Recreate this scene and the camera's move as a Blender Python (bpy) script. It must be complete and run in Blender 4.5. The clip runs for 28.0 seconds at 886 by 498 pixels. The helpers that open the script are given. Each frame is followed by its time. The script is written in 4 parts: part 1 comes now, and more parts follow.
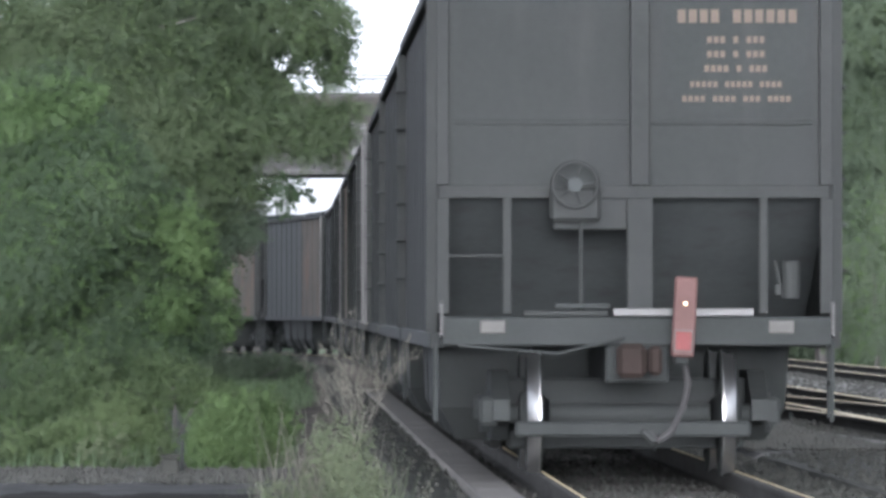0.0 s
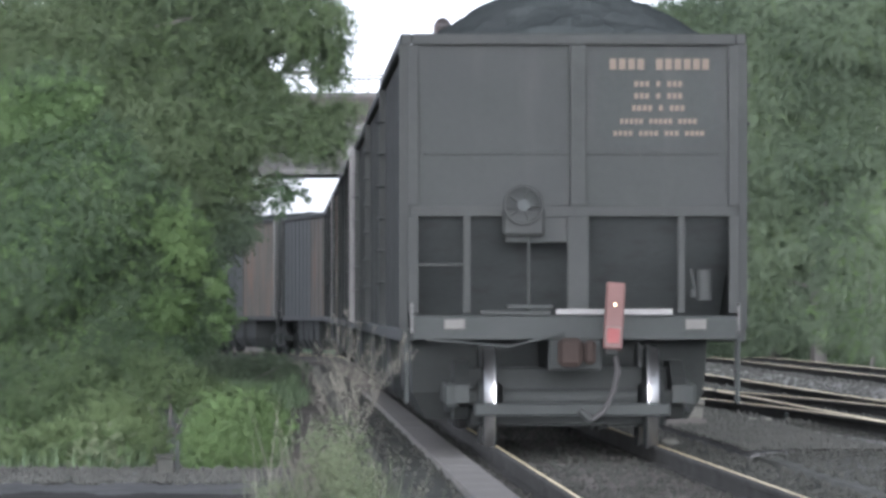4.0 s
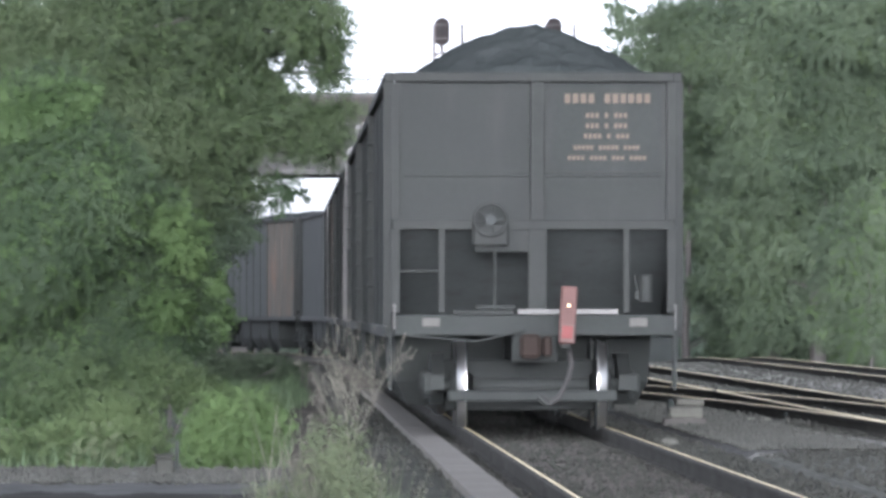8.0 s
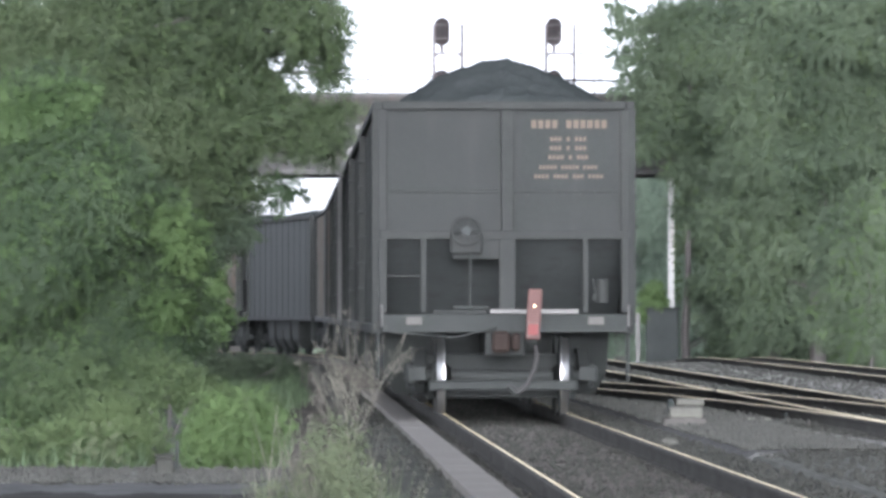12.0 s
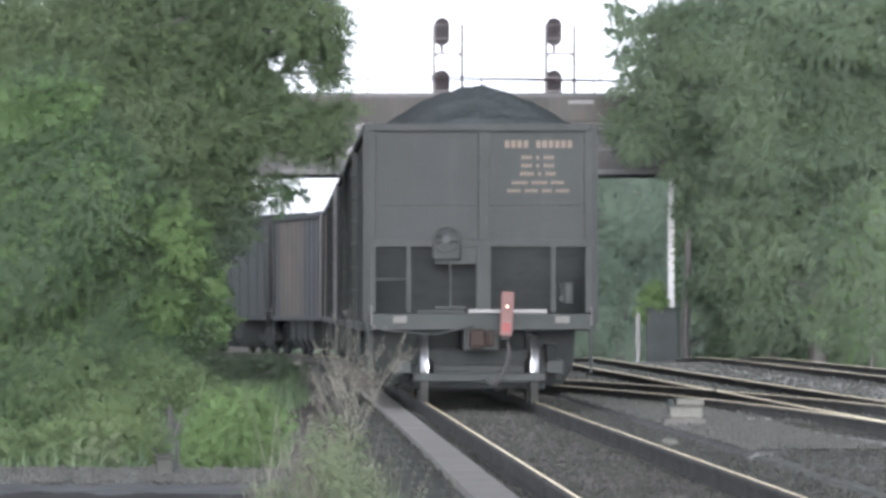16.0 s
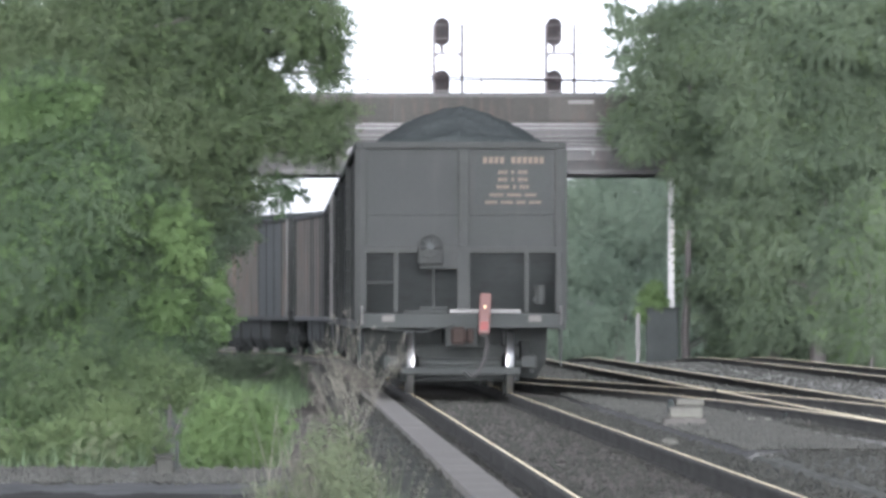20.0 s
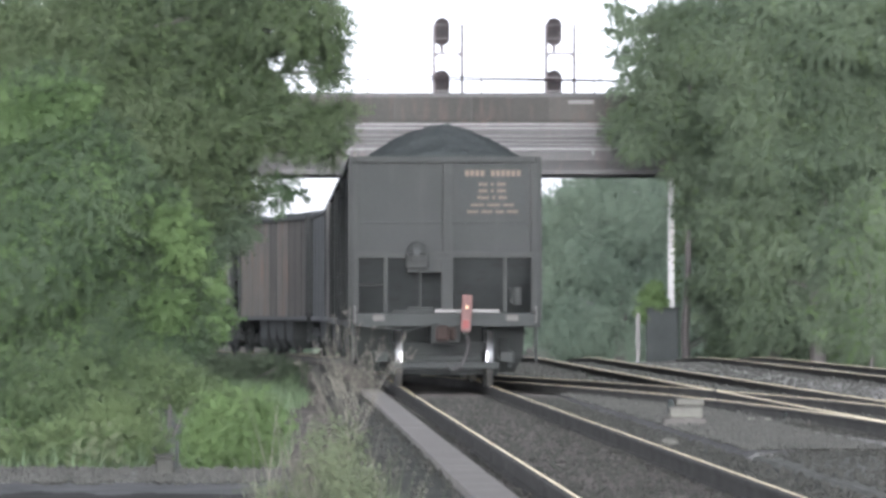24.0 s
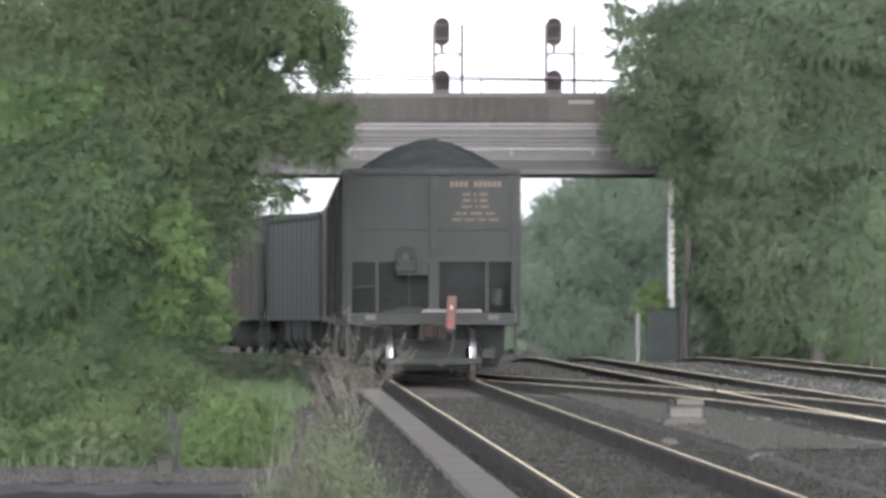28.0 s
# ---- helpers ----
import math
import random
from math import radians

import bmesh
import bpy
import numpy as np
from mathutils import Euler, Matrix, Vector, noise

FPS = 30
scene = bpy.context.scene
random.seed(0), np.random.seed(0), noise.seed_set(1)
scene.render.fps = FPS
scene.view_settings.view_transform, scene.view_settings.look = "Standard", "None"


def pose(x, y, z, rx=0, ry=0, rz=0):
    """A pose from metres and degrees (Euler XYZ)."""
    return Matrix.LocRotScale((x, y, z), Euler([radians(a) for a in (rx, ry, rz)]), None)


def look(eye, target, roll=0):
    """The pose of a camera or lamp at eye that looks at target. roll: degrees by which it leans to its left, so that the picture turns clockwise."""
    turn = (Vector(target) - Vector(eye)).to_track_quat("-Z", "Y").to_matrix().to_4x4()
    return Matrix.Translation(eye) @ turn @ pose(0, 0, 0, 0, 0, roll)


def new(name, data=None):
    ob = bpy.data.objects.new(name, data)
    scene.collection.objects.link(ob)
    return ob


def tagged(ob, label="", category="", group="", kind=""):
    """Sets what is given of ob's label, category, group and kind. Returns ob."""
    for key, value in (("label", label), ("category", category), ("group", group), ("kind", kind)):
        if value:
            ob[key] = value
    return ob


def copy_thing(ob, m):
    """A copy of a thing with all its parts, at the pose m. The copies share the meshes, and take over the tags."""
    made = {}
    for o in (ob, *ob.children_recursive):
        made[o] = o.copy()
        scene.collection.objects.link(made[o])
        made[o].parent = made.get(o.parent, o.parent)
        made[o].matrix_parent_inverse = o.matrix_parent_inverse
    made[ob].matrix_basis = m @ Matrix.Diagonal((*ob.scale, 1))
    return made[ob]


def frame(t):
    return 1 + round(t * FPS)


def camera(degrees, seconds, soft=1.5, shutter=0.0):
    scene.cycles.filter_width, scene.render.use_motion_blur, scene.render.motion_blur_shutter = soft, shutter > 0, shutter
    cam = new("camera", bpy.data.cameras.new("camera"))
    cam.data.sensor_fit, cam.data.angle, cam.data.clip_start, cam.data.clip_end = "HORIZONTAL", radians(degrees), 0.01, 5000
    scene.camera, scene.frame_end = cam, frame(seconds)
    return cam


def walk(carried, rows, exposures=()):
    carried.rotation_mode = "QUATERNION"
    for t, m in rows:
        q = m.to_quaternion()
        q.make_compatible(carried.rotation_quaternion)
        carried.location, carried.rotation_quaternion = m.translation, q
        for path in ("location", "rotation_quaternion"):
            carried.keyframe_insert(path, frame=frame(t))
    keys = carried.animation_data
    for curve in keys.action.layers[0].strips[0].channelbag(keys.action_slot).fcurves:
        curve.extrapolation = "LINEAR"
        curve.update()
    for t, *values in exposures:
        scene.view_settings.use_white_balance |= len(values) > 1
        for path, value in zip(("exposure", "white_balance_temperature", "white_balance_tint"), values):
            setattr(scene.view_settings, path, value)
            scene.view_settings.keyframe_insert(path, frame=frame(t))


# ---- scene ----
# ---------------------------------------------------------------- camera
HFOV = 6.48
TILT = 0.447
EYE_Z = 1.25
cam = camera(HFOV, 28.0, soft=3.4)
walk(cam, [
    (0.0, pose(0, 0, EYE_Z, 90 + TILT, 0, 0.039)),
    (0.6, pose(0, 0, EYE_Z, 90 + TILT, 0, 0.020)),
    (1.6, pose(0, 0, EYE_Z, 90 + TILT, 0, 0.010)),
    (3.5, pose(0, 0, EYE_Z, 90 + TILT, 0, 0.006)),
    (6.0, pose(0, 0, EYE_Z, 90 + TILT, 0, 0.0)),
    (28.0, pose(0, 0, EYE_Z, 90 + TILT, 0, 0.0)),
], exposures=[(0.0, 1.96, 5750, 15.0), (6.0, 2.06, 5750, 15.0), (11.0, 2.17, 5800, 15.0), (25.0, 2.18, 5950, 15.5), (26.5, 1.99, 6100, 16.0), (28.0, 1.95, 6100, 16.0)])

# ---------------------------------------------------------------- light
SUN_EL, SUN_AZ = 5.0, 179.0      # behind the camera, behind cloud
world = bpy.data.worlds.new("evening_sky")
scene.world = world
world.use_nodes = True
wn = world.node_tree.nodes
wl = world.node_tree.links
sky = wn.new("ShaderNodeTexSky")
sky.sky_type = "NISHITA"
sky.sun_disc = False
sky.sun_elevation = radians(SUN_EL)
sky.sun_rotation = radians(SUN_AZ)
sky.air_density, sky.dust_density, sky.ozone_density = 0.35, 2.0, 0.0
haze = wn.new("ShaderNodeHueSaturation")       # thin cloud takes the blue out of the sky
haze.inputs["Saturation"].default_value = 0.15
haze.inputs["Value"].default_value = 1.7
wl.new(sky.outputs["Color"], haze.inputs["Color"])
wl.new(haze.outputs["Color"], wn["Background"].inputs["Color"])
wn["Background"].inputs["Strength"].default_value = 0.15

sun = new("sun", bpy.data.lights.new("sun", "SUN"))
sun.data.energy = 0.85
sun.data.angle = radians(10)
sun.data.color = (1.0, 0.97, 0.92)
sd = Vector((math.sin(radians(SUN_AZ)) * math.cos(radians(SUN_EL)), math.cos(radians(SUN_AZ)) * math.cos(radians(SUN_EL)), math.sin(radians(SUN_EL))))
sun.matrix_world = look(sd * 50, (0, 0, 0))


# ---------------------------------------------------------------- materials
def mat(name, a, b, rough=0.8, metal=0.0, fine=40.0, coarse=2.0, bump=0.3, bump_size=0.01, rnd=0.0, stain=None, translucent=0.0, spec=0.4, island=0.0):
    """Two base colours mixed by noise at two sizes, relief, and a spread from piece to piece."""
    m = bpy.data.materials.new(name)
    m.use_nodes = True
    n, l = m.node_tree.nodes, m.node_tree.links
    p = n["Principled BSDF"]
    p.inputs["Roughness"].default_value = rough
    p.inputs["Metallic"].default_value = metal
    p.inputs["Specular IOR Level"].default_value = spec
    tc = n.new("ShaderNodeTexCoord")
    n1 = n.new("ShaderNodeTexNoise")
    n1.inputs["Scale"].default_value = coarse
    n1.inputs["Detail"].default_value = 4
    n2 = n.new("ShaderNodeTexNoise")
    n2.inputs["Scale"].default_value = fine
    n2.inputs["Detail"].default_value = 3
    for t in (n1, n2):
        l.new(tc.outputs["Object"], t.inputs["Vector"])
    add = n.new("ShaderNodeMath")
    add.operation = "MULTIPLY_ADD"
    add.inputs[1].default_value = 0.45
    l.new(n2.outputs["Fac"], add.inputs[0])
    l.new(n1.outputs["Fac"], add.inputs[2])
    ramp = n.new("ShaderNodeMapRange")
    ramp.inputs["From Min"].default_value, ramp.inputs["From Max"].default_value = 0.45, 1.0
    l.new(add.outputs[0], ramp.inputs["Value"])
    fac = ramp.outputs["Result"]
    if rnd or island:
        src = n.new("ShaderNodeObjectInfo").outputs["Random"] if rnd else n.new("ShaderNodeNewGeometry").outputs["Random Per Island"]
        k = n.new("ShaderNodeMath")
        k.operation = "MULTIPLY_ADD"
        k.inputs[1].default_value = rnd or island
        l.new(src, k.inputs[0])
        l.new(fac, k.inputs[2])
        k2 = n.new("ShaderNodeMath")
        k2.operation = "SUBTRACT"
        l.new(k.outputs[0], k2.inputs[0])
        k2.inputs[1].default_value = (rnd or island) * 0.5
        fac = k2.outputs[0]
    mix = n.new("ShaderNodeMix")
    mix.data_type = "RGBA"
    mix.inputs["A"].default_value, mix.inputs["B"].default_value = (*a, 1), (*b, 1)
    l.new(fac, mix.inputs["Factor"])
    col = mix.outputs["Result"]
    if stain:
        sc, amount = stain
        n3 = n.new("ShaderNodeTexNoise")
        n3.inputs["Scale"].default_value = 1.3
        n3.inputs["Detail"].default_value = 6
        mp = n.new("ShaderNodeMapping")
        mp.inputs["Scale"].default_value = (3.0, 3.0, 0.5)
        l.new(tc.outputs["Object"], mp.inputs["Vector"])
        l.new(mp.outputs["Vector"], n3.inputs["Vector"])
        r3 = n.new("ShaderNodeMapRange")
        r3.inputs["From Min"].default_value, r3.inputs["From Max"].default_value = 0.52, 0.72
        r3.inputs["To Max"].default_value = amount
        l.new(n3.outputs["Fac"], r3.inputs["Value"])
        mx = n.new("ShaderNodeMix")
        mx.data_type = "RGBA"
        l.new(r3.outputs["Result"], mx.inputs["Factor"])
        l.new(col, mx.inputs["A"])
        mx.inputs["B"].default_value = (*sc, 1)
        col = mx.outputs["Result"]
    l.new(col, p.inputs["Base Color"])
    if bump:
        bp = n.new("ShaderNodeBump")
        bp.inputs["Strength"].default_value = bump
        bp.inputs["Distance"].default_value = bump_size
        l.new(n2.outputs["Fac"], bp.inputs["Height"])
        l.new(bp.outputs["Normal"], p.inputs["Normal"])
    if translucent:
        tr = n.new("ShaderNodeBsdfTranslucent")
        l.new(col, tr.inputs["Color"])
        ms = n.new("ShaderNodeMixShader")
        ms.inputs["Fac"].default_value = translucent
        l.new(p.outputs["BSDF"], ms.inputs[1])
        l.new(tr.outputs["BSDF"], ms.inputs[2])
        l.new(ms.outputs["Shader"], n["Material Output"].inputs["Surface"])
    return m


def glow(name, c, strength):
    m = bpy.data.materials.new(name)
    m.use_nodes = True
    p = m.node_tree.nodes["Principled BSDF"]
    p.inputs["Base Color"].default_value = (*c, 1)
    p.inputs["Emission Color"].default_value = (*c, 1)
    p.inputs["Emission Strength"].default_value = strength
    return m


M = {
    "ground": mat("earth_and_gravel", (0.06, 0.0564, 0.0504), (0.12, 0.114, 0.102), 0.95, fine=14, coarse=0.6, bump=0.8, bump_size=0.04, spec=0.0),
    "ballast": mat("ballast", (0.0357, 0.0376, 0.034), (0.0745, 0.0773, 0.0696), 0.95, fine=26, coarse=0.9, bump=1.0, bump_size=0.04, spec=0.0),
    "stone": mat("ballast_stone", (0.0172, 0.018, 0.0162), (0.0377, 0.0384, 0.0339), 0.9, fine=30, coarse=3, bump=0.4, island=0.2, spec=0.0),
    "yard_stone": mat("yard_ballast_stone", (0.0281, 0.0289, 0.0264), (0.0526, 0.0537, 0.0484), 0.9, fine=30, coarse=3, bump=0.4, island=0.2, spec=0.0),
    "yard_ballast": mat("yard_ballast", (0.0693, 0.0713, 0.0645), (0.1259, 0.1288, 0.1175), 0.95, fine=26, coarse=0.9, bump=1.0, bump_size=0.04, spec=0.0),
    "gravel": mat("pale_gravel", (0.0605, 0.0629, 0.0616), (0.1009, 0.1037, 0.1017), 0.95, fine=22, coarse=2.0, bump=0.9, bump_size=0.04, spec=0.0),
    "clean_gravel": mat("clean_gravel", (0.06, 0.0612, 0.0594), (0.099, 0.0996, 0.096), 0.95, fine=16, coarse=1.2, bump=1.0, bump_size=0.05, spec=0.0),
    "pale_walk": mat("pale_walkway_gravel", (0.117, 0.1154, 0.1108), (0.1872, 0.1841, 0.1763), 0.95, fine=18, coarse=0.7, bump=0.9, bump_size=0.04, spec=0.0),
    "asphalt": mat("asphalt", (0.03, 0.031, 0.029), (0.05, 0.051, 0.048), 0.85, fine=60, coarse=1.2, bump=0.5, spec=0.0),
    "concrete": mat("concrete", (0.12, 0.117, 0.108), (0.174, 0.168, 0.156), 0.9, fine=25, coarse=1.5, bump=0.4, rnd=0.2, spec=0.0, stain=((0.10, 0.09, 0.075), 0.6)),
    # far below real concrete: the bridge's backlit shade is put into the colour
    "backlit_concrete": mat("backlit_concrete", (0.0229, 0.0229, 0.0211), (0.0382, 0.037, 0.0338), 0.9, fine=8, coarse=0.35, bump=0.3, rnd=0.6, spec=0.0, stain=((0.048, 0.036, 0.031), 0.6)),
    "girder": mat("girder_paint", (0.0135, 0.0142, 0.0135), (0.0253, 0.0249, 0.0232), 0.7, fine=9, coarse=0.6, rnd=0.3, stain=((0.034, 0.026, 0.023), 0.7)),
    "pipe": mat("pale_pipe", (0.0342, 0.0348, 0.0342), (0.0645, 0.0645, 0.0619), 0.55, fine=10, coarse=1, bump=0.1, stain=((0.032, 0.032, 0.03), 0.95)),
    "white_column": mat("white_paint", (0.182, 0.1885, 0.182), (0.273, 0.273, 0.2665), 0.6, fine=12, coarse=1.2, bump=0.1, stain=((0.35, 0.33, 0.28), 0.4)),
    "sleeper": mat("creosoted_timber", (0.032, 0.031, 0.029), (0.06, 0.057, 0.053), 0.9, fine=30, coarse=2, bump=0.6, rnd=0.3, spec=0.0),
    "rail_side": mat("rusty_rail", (0.0469, 0.0467, 0.0442), (0.075, 0.0743, 0.0697), 0.75, fine=30, coarse=1.0, bump=0.3, spec=0.0),
    # polished rail steel, with the golden sky glint put into its colour
    "rail_top": mat("gilt_steel_glint", (0.6, 0.5, 0.29), (0.8, 0.67, 0.4), 0.5, metal=1.0, fine=12, coarse=0.6, bump=0.05, bump_size=0.002),
    # lighter copy of the black car paint, for flanks the sun only grazes
    "car_lifted": mat("lightened_black_car_paint", (0.0205, 0.024, 0.0224), (0.0288, 0.0327, 0.0305), 0.6, fine=16, coarse=0.8, bump=0.15, spec=0.06, stain=((0.04, 0.042, 0.041), 0.4)),
    "car_hub": mat("dusty_steel_hub", (0.0219, 0.0256, 0.0248), (0.0307, 0.0349, 0.0338), 0.6, fine=16, coarse=0.8, bump=0.15, spec=0.06, stain=((0.024, 0.024, 0.023), 0.4)),
    "car_black": mat("black_car_paint", (0.0123, 0.0138, 0.013), (0.0173, 0.0188, 0.0177), 0.6, fine=16, coarse=0.8, bump=0.15, spec=0.06, stain=((0.024, 0.024, 0.023), 0.4)),
    "car_post": mat("dusty_post_paint", (0.0145, 0.0158, 0.015), (0.0212, 0.0226, 0.0212), 0.65, fine=16, coarse=0.8, bump=0.15, spec=0.06),
    "car_dark": mat("grimy_underframe", (0.0142, 0.0158, 0.015), (0.0212, 0.0233, 0.022), 0.8, fine=20, coarse=1.4, bump=0.2, spec=0.1),
    "car_brown": mat("rusty_underframe", (0.0106, 0.0079, 0.0067), (0.0202, 0.0144, 0.012), 0.85, fine=20, coarse=1.4, bump=0.3, spec=0.1),
    "car_tan": mat("faded_tan_panel", (0.0494, 0.047, 0.0399), (0.0741, 0.071, 0.0599), 0.75, fine=10, coarse=0.8, bump=0.2, stain=((0.13, 0.07, 0.045), 0.7), spec=0.06),
    "car_rust": mat("rust_streaked_panel", (0.0342, 0.032, 0.0276), (0.0522, 0.049, 0.0418), 0.8, fine=10, coarse=0.8, bump=0.2, stain=((0.05, 0.045, 0.042), 0.7), spec=0.06),
    "coal": mat("coal", (0.0203, 0.0231, 0.0231), (0.0316, 0.0354, 0.0347), 0.85, fine=9, coarse=1.6, bump=0.35, bump_size=0.04, spec=0.0),
    "pale_steel": mat("galvanised_steel", (0.0413, 0.042, 0.039), (0.0638, 0.0638, 0.06), 0.6, metal=0.2, fine=14, coarse=1.2, bump=0.1),
    "white_plate": mat("white_reflector_plate", (0.0425, 0.0425, 0.0391), (0.0595, 0.0587, 0.0536), 0.5, fine=20, coarse=3, bump=0.1, spec=0.04),
    "yellow": mat("yellow_lettering", (0.033, 0.023, 0.013), (0.041, 0.029, 0.016), 0.7, fine=20, coarse=4, bump=0.0),
    "tread": mat("polished_tread", (0.42, 0.42, 0.41), (0.55, 0.55, 0.53), 0.36, metal=1.0, fine=30, coarse=3, bump=0.05, bump_size=0.001),
    "orange": mat("orange_marker", (0.0476, 0.0289, 0.0263), (0.0638, 0.0374, 0.034), 0.6, fine=14, coarse=3, bump=0.1, spec=0.04),
    "red": mat("red_reflector", (0.066, 0.0144, 0.0138), (0.084, 0.018, 0.0168), 0.35, fine=30, coarse=5, bump=0.1, spec=0.04),
    # slope sheet steel, lightened in colour so its shaded recess isn't black
    "dusty_steel": mat("lightened_bare_steel", (0.0446, 0.0496, 0.0488), (0.0632, 0.0696, 0.068), 0.85, fine=14, coarse=0.9, bump=0.2, spec=0.05, stain=((0.04, 0.041, 0.04), 0.6)),
    "rubber": mat("rubber", (0.02, 0.02, 0.02), (0.034, 0.033, 0.032), 0.8, fine=30, coarse=3, spec=0.04),
    "signal_black": mat("signal_black", (0.014, 0.012, 0.012), (0.024, 0.021, 0.021), 0.85, fine=20, coarse=3, bump=0.1, spec=0.03),
    "signal_mast": mat("signal_mast_paint", (0.0408, 0.036, 0.036), (0.0624, 0.0553, 0.0553), 0.55, fine=16, coarse=3, bump=0.1),
    "lens": mat("lens_glass", (0.012, 0.012, 0.012), (0.02, 0.02, 0.02), 0.6, fine=20, coarse=3, bump=0.0, spec=0.02),
    "cabinet": mat("dark_cabinet", (0.0126, 0.0152, 0.0145), (0.0221, 0.0252, 0.0239), 0.6, fine=16, coarse=1.5, bump=0.1, spec=0.05),
    "box_white": mat("weathered_white_case", (0.0432, 0.0432, 0.0378), (0.072, 0.072, 0.063), 0.6, fine=14, coarse=3, bump=0.2, spec=0.0, stain=((0.045, 0.045, 0.04), 0.6)),
    "bark": mat("bark", (0.0294, 0.027, 0.0248), (0.0588, 0.0552, 0.0518), 0.95, fine=18, coarse=2, bump=1.0, bump_size=0.03),
    "leaf": mat("leaf_green", (0.0236, 0.0374, 0.0172), (0.0608, 0.0838, 0.0374), 0.55, fine=4, coarse=0.35, bump=0, island=0.07, translucent=0.35, spec=0.08),
    "leaf_dark": mat("leaf_dark_green", (0.0182, 0.0297, 0.0161), (0.0479, 0.0685, 0.0361), 0.55, fine=4, coarse=0.3, bump=0, island=0.07, translucent=0.3, spec=0.08),
    "leaf_locust": mat("leaf_locust_green", (0.0199, 0.0297, 0.0158), (0.0515, 0.0682, 0.0351), 0.55, fine=4, coarse=0.3, bump=0, island=0.07, translucent=0.3, spec=0.08),
    # leaf green lightened in colour, for foliage that the lighting leaves too dark
    "leaf_yard": mat("leaf_lifted_green", (0.0297, 0.0422, 0.0273), (0.0683, 0.0892, 0.0557), 0.55, fine=4, coarse=0.3, bump=0, island=0.07, translucent=0.35, spec=0.08),
    "leaf_light": mat("leaf_light_green", (0.0304, 0.0511, 0.0202), (0.0688, 0.1035, 0.0408), 0.55, fine=4, coarse=0.6, bump=0, island=0.07, translucent=0.4, spec=0.08),
    # paler and bluer leaves: distance haze put into the base colour
    "leaf_far": mat("leaf_hazed_green", (0.0483, 0.0681, 0.0509), (0.0927, 0.121, 0.088), 0.6, fine=2, coarse=0.25, bump=0, island=0.07, translucent=0.3, spec=0.08),
    "grass": mat("grass_blade", (0.0501, 0.074, 0.0427), (0.0896, 0.1232, 0.0669), 0.6, fine=4, coarse=0.5, bump=0, island=0.07, translucent=0.35, spec=0.08),
    "weed_leaf": mat("pale_weed_leaf", (0.0474, 0.0595, 0.0355), (0.0929, 0.1095, 0.0669), 0.7, fine=8, coarse=3, bump=0, island=0.15, translucent=0.35, spec=0.05),
    "dry": mat("dry_stalk", (0.0519, 0.0499, 0.039), (0.0889, 0.0858, 0.0686), 0.85, fine=20, coarse=3, bump=0.2, island=0.5),
}


# ---------------------------------------------------------------- mesh helpers
def link_mesh(name, bm, material, parent=None, label=""):
    me = bpy.data.meshes.new(name)
    bm.to_mesh(me)
    bm.free()
    me.materials.append(material)
    ob = new(name, me)
    if parent is not None:
        ob.parent = parent
    if label:
        ob["label"] = label
    return ob


def part(name, bm, material, parent, label=""):
    return link_mesh(name, bm, material, parent, label)


def raw(name, verts, faces, material, parent=None, label=""):
    me = bpy.data.meshes.new(name)
    me.from_pydata(verts, [], faces)
    me.materials.append(material)
    me.update()
    ob = new(name, me)
    if parent is not None:
        ob.parent = parent
    if label:
        ob["label"] = label
    return ob


def thing(name, m, label, category, group="", kind=""):
    ob = new(name)
    ob.empty_display_size = 0.3
    ob.matrix_basis = m
    return tagged(ob, label, category, group, kind)


def box(bm, x0, x1, y0, y1, z0, z1, bevel=0.0):
    r = bmesh.ops.create_cube(bm, size=1.0)
    bmesh.ops.scale(bm, vec=(x1 - x0, y1 - y0, z1 - z0), verts=r["verts"])
    bmesh.ops.translate(bm, vec=((x0 + x1) / 2, (y0 + y1) / 2, (z0 + z1) / 2), verts=r["verts"])
    if bevel:
        es = {e for v in r["verts"] for e in v.link_edges}
        bmesh.ops.bevel(bm, geom=list(es), offset=bevel, segments=1, affect="EDGES")
    return bm


def boxed(x0, x1, y0, y1, z0, z1, bevel=0.006):
    return box(bmesh.new(), x0, x1, y0, y1, z0, z1, bevel)


def rod(bm, a, b, r0, r1=None, seg=8):
    a, b = Vector(a), Vector(b)
    d = b - a
    m = Matrix.Translation((a + b) / 2) @ d.to_track_quat("Z", "Y").to_matrix().to_4x4()
    bmesh.ops.create_cone(bm, cap_ends=True, segments=seg, radius1=r0, radius2=r0 if r1 is None else r1, depth=d.length, matrix=m)
    return bm


def tube(bm, pts, r, seg=6):
    for a, b in zip(pts[:-1], pts[1:]):
        rod(bm, a, b, r, r, seg)
    return bm


def loft(bm, rings, close=True):
    """Quads between rings of equal counts, capped at both ends."""
    vs = [[bm.verts.new(p) for p in ring] for ring in rings]
    n = len(vs[0])
    for a, b in zip(vs[:-1], vs[1:]):
        for i in range(n if close else n - 1):
            bm.faces.new((a[i], a[(i + 1) % n], b[(i + 1) % n], b[i]))
    if close:
        bm.faces.new(list(reversed(vs[0])))
        bm.faces.new(vs[-1])
    bmesh.ops.recalc_face_normals(bm, faces=bm.faces[:])
    return bm


# ---------------------------------------------------------------- the lines of the tracks
def main_x(y):
    """Centre of the main line while it is straight."""
    return 1.635 - 0.0211 * (y - 52)


CURVE_Y, RADIUS, END_TURN = 196.5, 150.0, radians(38)


